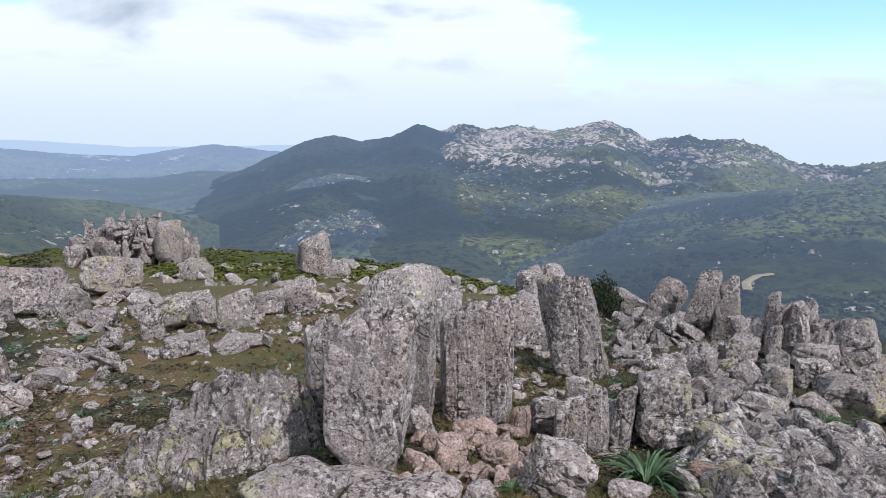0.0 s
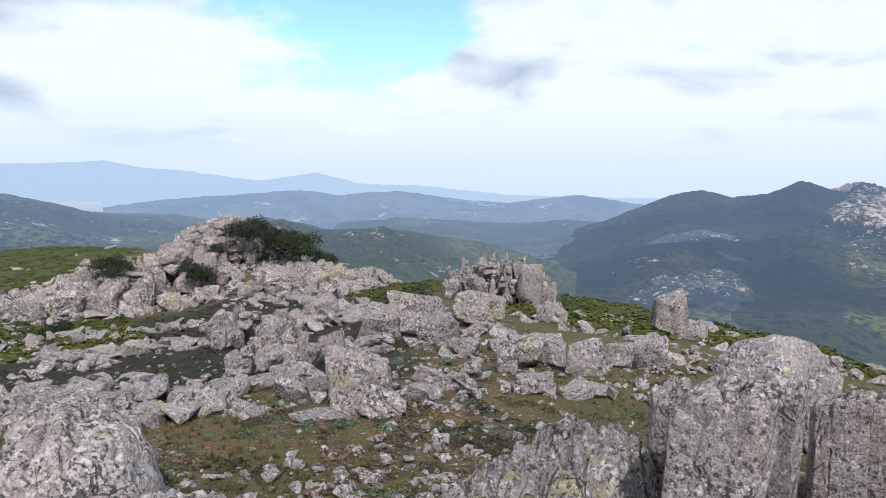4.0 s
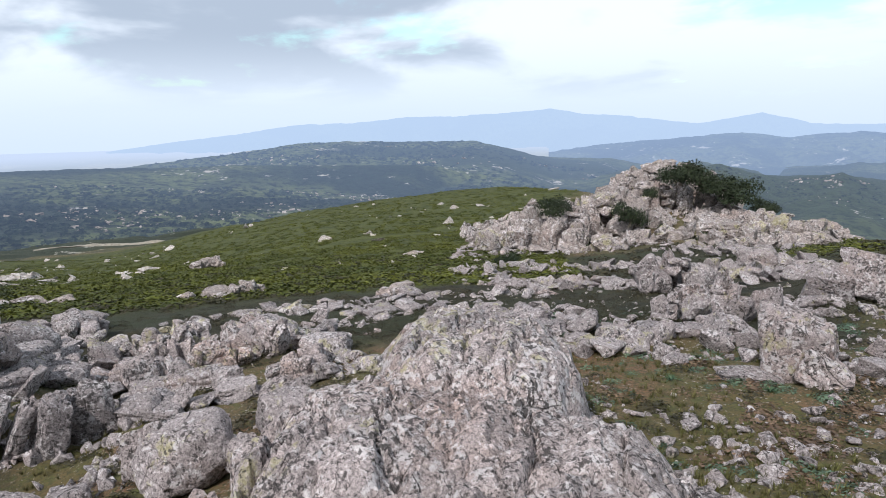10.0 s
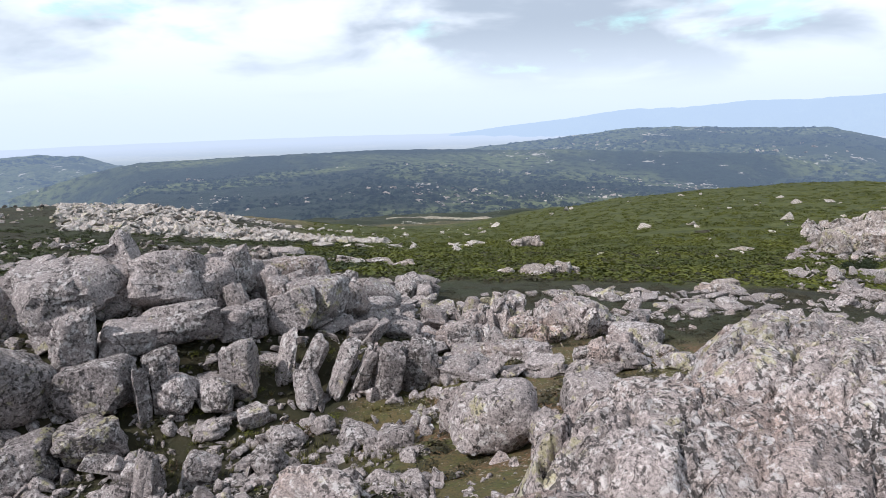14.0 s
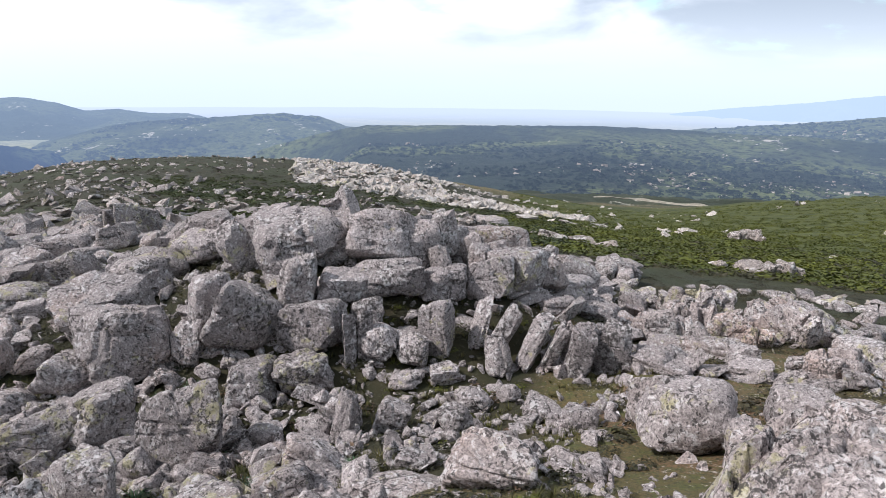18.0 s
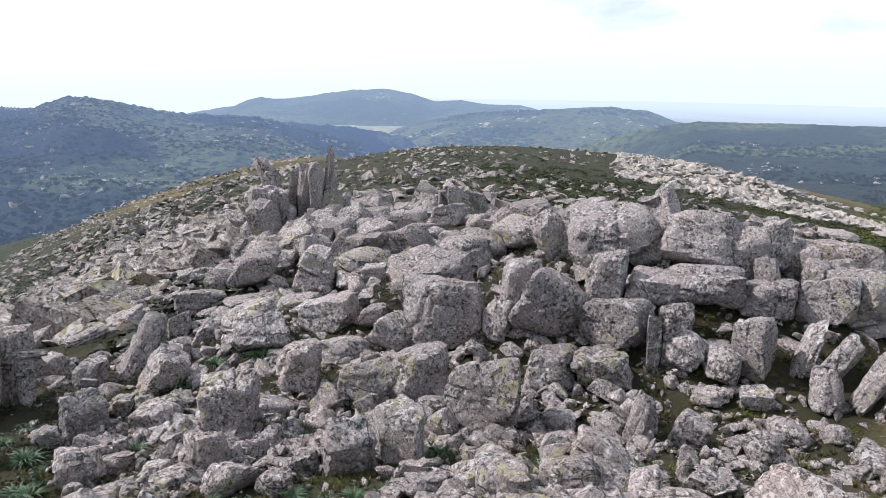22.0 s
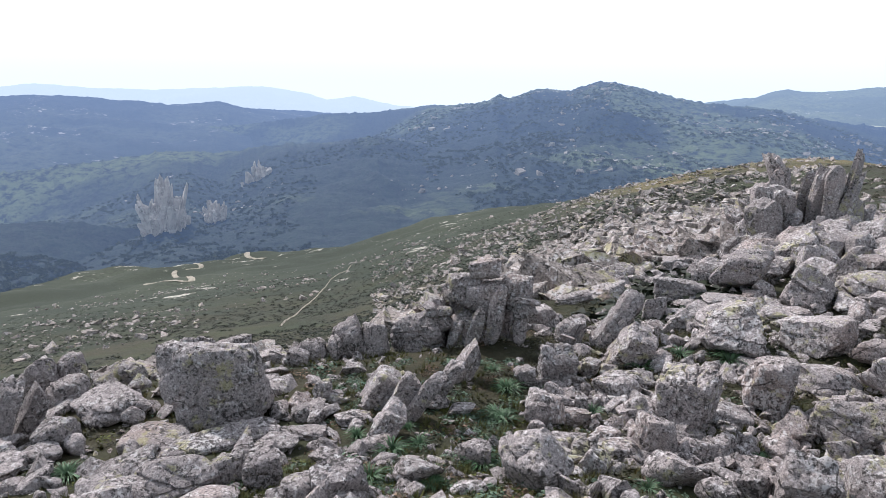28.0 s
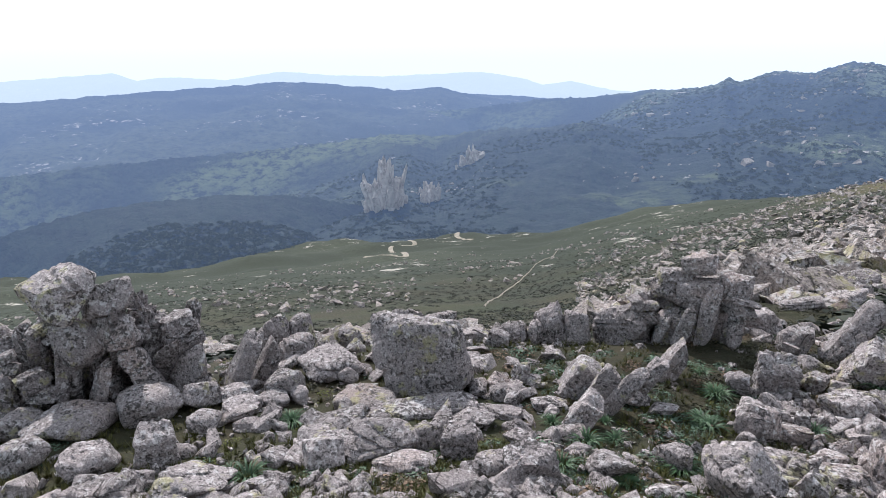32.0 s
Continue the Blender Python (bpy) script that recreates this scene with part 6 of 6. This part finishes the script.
def oak(az, r, wide, high, seed, z=None):
    """A wind-clipped evergreen oak: forked trunk, limbs and an uneven crown of leaf sprays."""
    rng = np.random.default_rng(seed)
    a = radians(az)
    top = new("holm_oak")
    top.location = (-r * math.sin(a), r * math.cos(a), (height_at(az, r) - 0.1) if z is None else z)
    verts, faces = [], []

    def limb(p, q, r0, r1):
        p, q = np.array(p, float), np.array(q, float)
        d = (q - p) / np.linalg.norm(q - p)
        u = np.cross(d, [0.3, 0.9, 0.2])
        u /= np.linalg.norm(u)
        w, base = np.cross(d, u), len(verts)
        for c, rr in ((p, r0), ((p + q) / 2 + rng.normal(0, 0.04, 3) * high, (r0 + r1) / 2), (q, r1)):
            verts.extend(c + rr * (math.cos(t) * u + math.sin(t) * w) for t in np.linspace(0, 2 * math.pi, 7)[:-1])
        for i in range(2):
            for j in range(6):
                s, n = base + 6 * i, (j + 1) % 6
                faces.append((s + j, s + n, s + 6 + n, s + 6 + j))

    fork = (0.05 * wide, 0, 0.18 * high)
    limb((0, 0, 0), fork, 0.06 * high, 0.045 * high)
    crown = []
    for k in range(7):
        t = k * 0.9 + rng.uniform(0, 0.5)
        end = (0.30 * wide * math.cos(t), 0.30 * wide * math.sin(t), high * rng.uniform(0.22, 0.55))
        limb(fork, end, 0.035 * high, 0.012 * high)
        v, f = leaf_ball(420, 0.04, seed * 10 + k, 0.95)
        crown.append((v * [0.62 * wide, 0.62 * wide, 0.75 * high] + end - np.array([0, 0, 0.12 * high]), f))
    part("trunk", mesh_of("trunk", verts, faces, BARK), top)
    v = np.concatenate([c[0] for c in crown])
    f = np.concatenate([c[1] + k * 1260 for k, c in enumerate(crown)])
    part("crown", mesh_of("crown", v, f, LEAF_OAK, False), top, "dense dark green leaves")
    return tagged(top, "dark wind-clipped evergreen oak growing on the rocky crag", "tree", group="oaks on the crag")


oak(49.4, 46.0, 2.10, 2.28, 1, z=-4.53)
oak(45.6, 56.0, 3.19, 2.89, 2, z=-2.77)
oak(44.1, 56.0, 3.19, 2.60, 3, z=-3.19)
oak(42.7, 56.0, 2.92, 2.43, 4, z=-3.61)
oak(41.4, 56.0, 3.19, 2.77, 5, z=-4.16)
oak(47.8, 46.0, 0.96, 1.14, 6, z=-2.69)
oak(39.4, 56.0, 2.13, 1.73, 7, z=-4.85)
oak(37.2, 56.0, 1.38, 1.04, 8, z=-5.94)
oak(55.5, 46.0, 2.18, 1.90, 9, z=-3.95)
oak(59.1, 48.6, 1.84, 1.80, 10)
oak(56.5, 53.2, 2.02, 1.98, 11)
oak(59.4, 33.9, 1.29, 1.12, 12)
oak(-13.7, 15.0, 0.75, 1.4, 13)


# ---- boulders and woods of the far slopes ----
def speckle(ridge, label, forms, mat, seed, count, small, large, low, high, cluster=0.48, scale=0.006, name="far_boulders", tall=0.8):
    """Boulders or trees strewn over one far mountainside, between two parts of its height."""
    rng = np.random.default_rng(seed)
    land = LAND[ridge]
    rows, cols = land.shape[:2]
    i = rng.uniform(low * (rows - 2), high * (rows - 2), count * 4)
    j = rng.uniform(0, cols - 2, count * 4)
    a, b, fi, fj = i.astype(int), j.astype(int), (i % 1)[:, None], (j % 1)[:, None]
    p = (land[a, b] * (1 - fi) + land[a + 1, b] * fi) * (1 - fj) + (land[a, b + 1] * (1 - fi) + land[a + 1, b + 1] * fi) * fj
    keep = fbm(p * scale, 4, seed) > cluster - 0.5
    p = p[keep][:count]
    n = len(p)
    s = small * (large / small) ** (rng.uniform(0, 1, n) ** 2)
    size = np.stack([s, s * rng.uniform(0.6, 1.0, n), s * tall * rng.uniform(0.6, 1.2, n)], 1)
    v, f = spread(forms, p, size, turns(rng.uniform(0, 6.28, n), rng.normal(0, 0.2, n), rng.normal(0, 0.2, n)))
    return tagged(new(name, mesh_of(name, v, f, mat, False)), label, "boulders" if name == "far_boulders" else "woods", kind="stuff")


TREES = [leaf_ball(30, 0.22, 60 + k, 0.9) for k in range(4)]
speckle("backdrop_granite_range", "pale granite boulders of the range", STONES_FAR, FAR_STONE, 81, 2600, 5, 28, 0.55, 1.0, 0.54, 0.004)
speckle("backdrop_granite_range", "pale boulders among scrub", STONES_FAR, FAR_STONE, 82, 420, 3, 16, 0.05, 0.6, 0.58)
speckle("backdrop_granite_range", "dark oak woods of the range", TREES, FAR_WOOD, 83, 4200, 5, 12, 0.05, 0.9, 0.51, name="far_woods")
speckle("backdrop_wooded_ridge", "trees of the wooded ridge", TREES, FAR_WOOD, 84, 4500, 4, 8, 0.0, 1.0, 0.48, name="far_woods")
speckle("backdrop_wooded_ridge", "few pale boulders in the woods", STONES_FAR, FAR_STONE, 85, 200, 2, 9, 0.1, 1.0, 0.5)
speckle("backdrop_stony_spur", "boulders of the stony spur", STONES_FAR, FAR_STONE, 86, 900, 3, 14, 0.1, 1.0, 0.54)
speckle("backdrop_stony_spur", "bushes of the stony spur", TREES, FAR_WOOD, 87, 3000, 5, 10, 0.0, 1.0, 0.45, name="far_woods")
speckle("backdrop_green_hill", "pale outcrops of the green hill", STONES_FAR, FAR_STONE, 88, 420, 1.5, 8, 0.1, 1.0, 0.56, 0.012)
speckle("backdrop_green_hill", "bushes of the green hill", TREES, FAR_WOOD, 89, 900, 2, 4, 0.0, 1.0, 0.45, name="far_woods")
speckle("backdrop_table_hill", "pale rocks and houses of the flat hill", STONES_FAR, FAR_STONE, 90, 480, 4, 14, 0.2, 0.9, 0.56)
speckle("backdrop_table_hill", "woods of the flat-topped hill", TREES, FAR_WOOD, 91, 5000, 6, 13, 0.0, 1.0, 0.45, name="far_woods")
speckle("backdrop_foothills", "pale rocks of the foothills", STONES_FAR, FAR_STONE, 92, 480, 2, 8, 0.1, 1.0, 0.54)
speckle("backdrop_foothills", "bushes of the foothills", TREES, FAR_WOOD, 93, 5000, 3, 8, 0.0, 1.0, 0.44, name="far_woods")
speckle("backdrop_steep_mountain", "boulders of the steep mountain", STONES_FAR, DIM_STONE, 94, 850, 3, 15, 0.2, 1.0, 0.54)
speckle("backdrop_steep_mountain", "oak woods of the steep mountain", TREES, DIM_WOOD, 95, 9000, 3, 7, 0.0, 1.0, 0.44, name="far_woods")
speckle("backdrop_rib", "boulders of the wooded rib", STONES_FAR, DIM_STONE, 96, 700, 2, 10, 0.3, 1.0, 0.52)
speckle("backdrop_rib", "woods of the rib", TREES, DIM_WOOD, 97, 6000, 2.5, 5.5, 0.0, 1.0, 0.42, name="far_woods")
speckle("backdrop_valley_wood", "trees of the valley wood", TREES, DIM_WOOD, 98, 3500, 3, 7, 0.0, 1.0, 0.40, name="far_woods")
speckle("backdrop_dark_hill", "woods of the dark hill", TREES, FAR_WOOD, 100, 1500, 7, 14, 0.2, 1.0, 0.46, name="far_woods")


# ---- tracks and roads ----
def track(name, label, wide, mat, *stops, level=None):
    """A strip of trodden ground through (heading, distance) stops."""
    s = np.array(stops, float)
    u = np.linspace(0, len(s) - 1, 30 * len(s))
    az, r = np.radians(np.interp(u, range(len(s)), s[:, 0])), np.interp(u, range(len(s)), s[:, 1])
    for _ in range(4):
        az, r = (np.pad(q, 3, "edge") for q in (az, r))
        az, r = (sum(q[k : k + len(q) - 6] for k in range(7)) / 7 for q in (az, r))
    c = np.stack([-r * np.sin(az), r * np.cos(az)], 1)
    d = np.gradient(c, axis=0)
    d /= np.linalg.norm(d, axis=1)[:, None] + 1e-9
    side = np.stack([-d[:, 1], d[:, 0]], 1) * wide / 2
    rows = np.stack([c - side * 1.1, c - side * 0.5, c + side * 0.5, c + side * 1.1], 1).reshape(-1, 2)
    z = ground_height(rows[:, 0], rows[:, 1]) if level is None else np.full(len(rows), float(level))
    z = z + np.tile([0.05, 0.35, 0.35, 0.05], len(c)) * max(wide / 3, 0.5)
    me = mesh_of(name, np.c_[rows, z], grid_faces(len(c), 4), mat)
    return tagged(new(name, me), label, "track", kind="structure")


def soil_material(name, one, two):
    mat, tree, bsdf, _ = material(name)
    node, m, noi, ramp, mix = nodes_of(tree)
    pos = node("ShaderNodeNewGeometry").outputs["Position"]
    tree.links.new(mix(ramp(noi(pos, 0.4, 5, 0.7), 0.35, 0.65), one, two), bsdf.inputs["Base Color"])
    bsdf.inputs["Roughness"].default_value = 0.95
    return mat


TRACK = soil_material("pale_track", (0.30, 0.265, 0.215), (0.17, 0.15, 0.115))
track("footpath", "straight pale footpath over the grassy terrace", 0.26, TRACK, (182.47, 296), (183.70, 193), (185.44, 170), (186.95, 130), (188.47, 103), (189.99, 80))
track("dirt_road", "winding pale dirt road in the valley", 2.6, TRACK, (200.66, 316), (196.56, 296), (198.33, 412), (195.79, 418), (197.84, 509), (198.48, 581), (199.36, 618))
track("dirt_road", "winding pale dirt road in the wood", 3.2, TRACK, (190.79, 421), (192.45, 446), (191.23, 561), (191.59, 683), (190.01, 700))
track("dirt_road", "pale road at the foot of the green hill", 5.0, TRACK, (96.4, 330), (92.6, 330), (88.9, 325), (86.0, 320), (84.6, 310))

track("dirt_road", "curved pale road in the dark wooded valley", 7.0, TRACK, (-24.6, 622), (-24.4, 655), (-25.2, 690), (-26.9, 712), level=-138)


# ---- greenhouses on the plain ----
def greenhouse(az, r, long, wide, turn, ground=-190.0):
    a = radians(az)
    top = new("greenhouse")
    top.matrix_world = pose(-r * math.sin(a), r * math.cos(a), ground, 0, 0, az + turn)
    bm = bmesh.new()
    bmesh.ops.create_cube(bm, size=1.0, matrix=Matrix.Translation((0, 0, 2.5)) @ Matrix.Diagonal((long, wide, 5, 1)))
    bmesh.ops.bevel(bm, geom=list(bm.edges), offset=0.3, segments=1, affect="EDGES")
    me = bpy.data.meshes.new("wall")
    bm.to_mesh(me)
    bm.free()
    me.materials.append(SHEET)
    part("wall", me, top)
    n = 8
    v, f = [], []
    for x in (-long / 2, long / 2):
        v += [(x, wide / 2 * math.cos(math.pi * k / n), 5 + 0.25 * wide * math.sin(math.pi * k / n)) for k in range(n + 1)]
    f = [(k, k + 1, n + 2 + k, n + 1 + k) for k in range(n)]
    part("roof", mesh_of("roof", v, f, SHEET), top, "arched pale sheet roof")
    return tagged(top, "long pale greenhouse on the distant plain", "greenhouse", group="greenhouses")


SHEET = soil_material("pale_sheet", (0.75, 0.74, 0.72), (0.66, 0.66, 0.66))
greenhouse(141.81, 1874, 46, 20, 8)
greenhouse(139.54, 1982, 43, 20, -20)
greenhouse(136.80, 1854, 61, 20, 14)
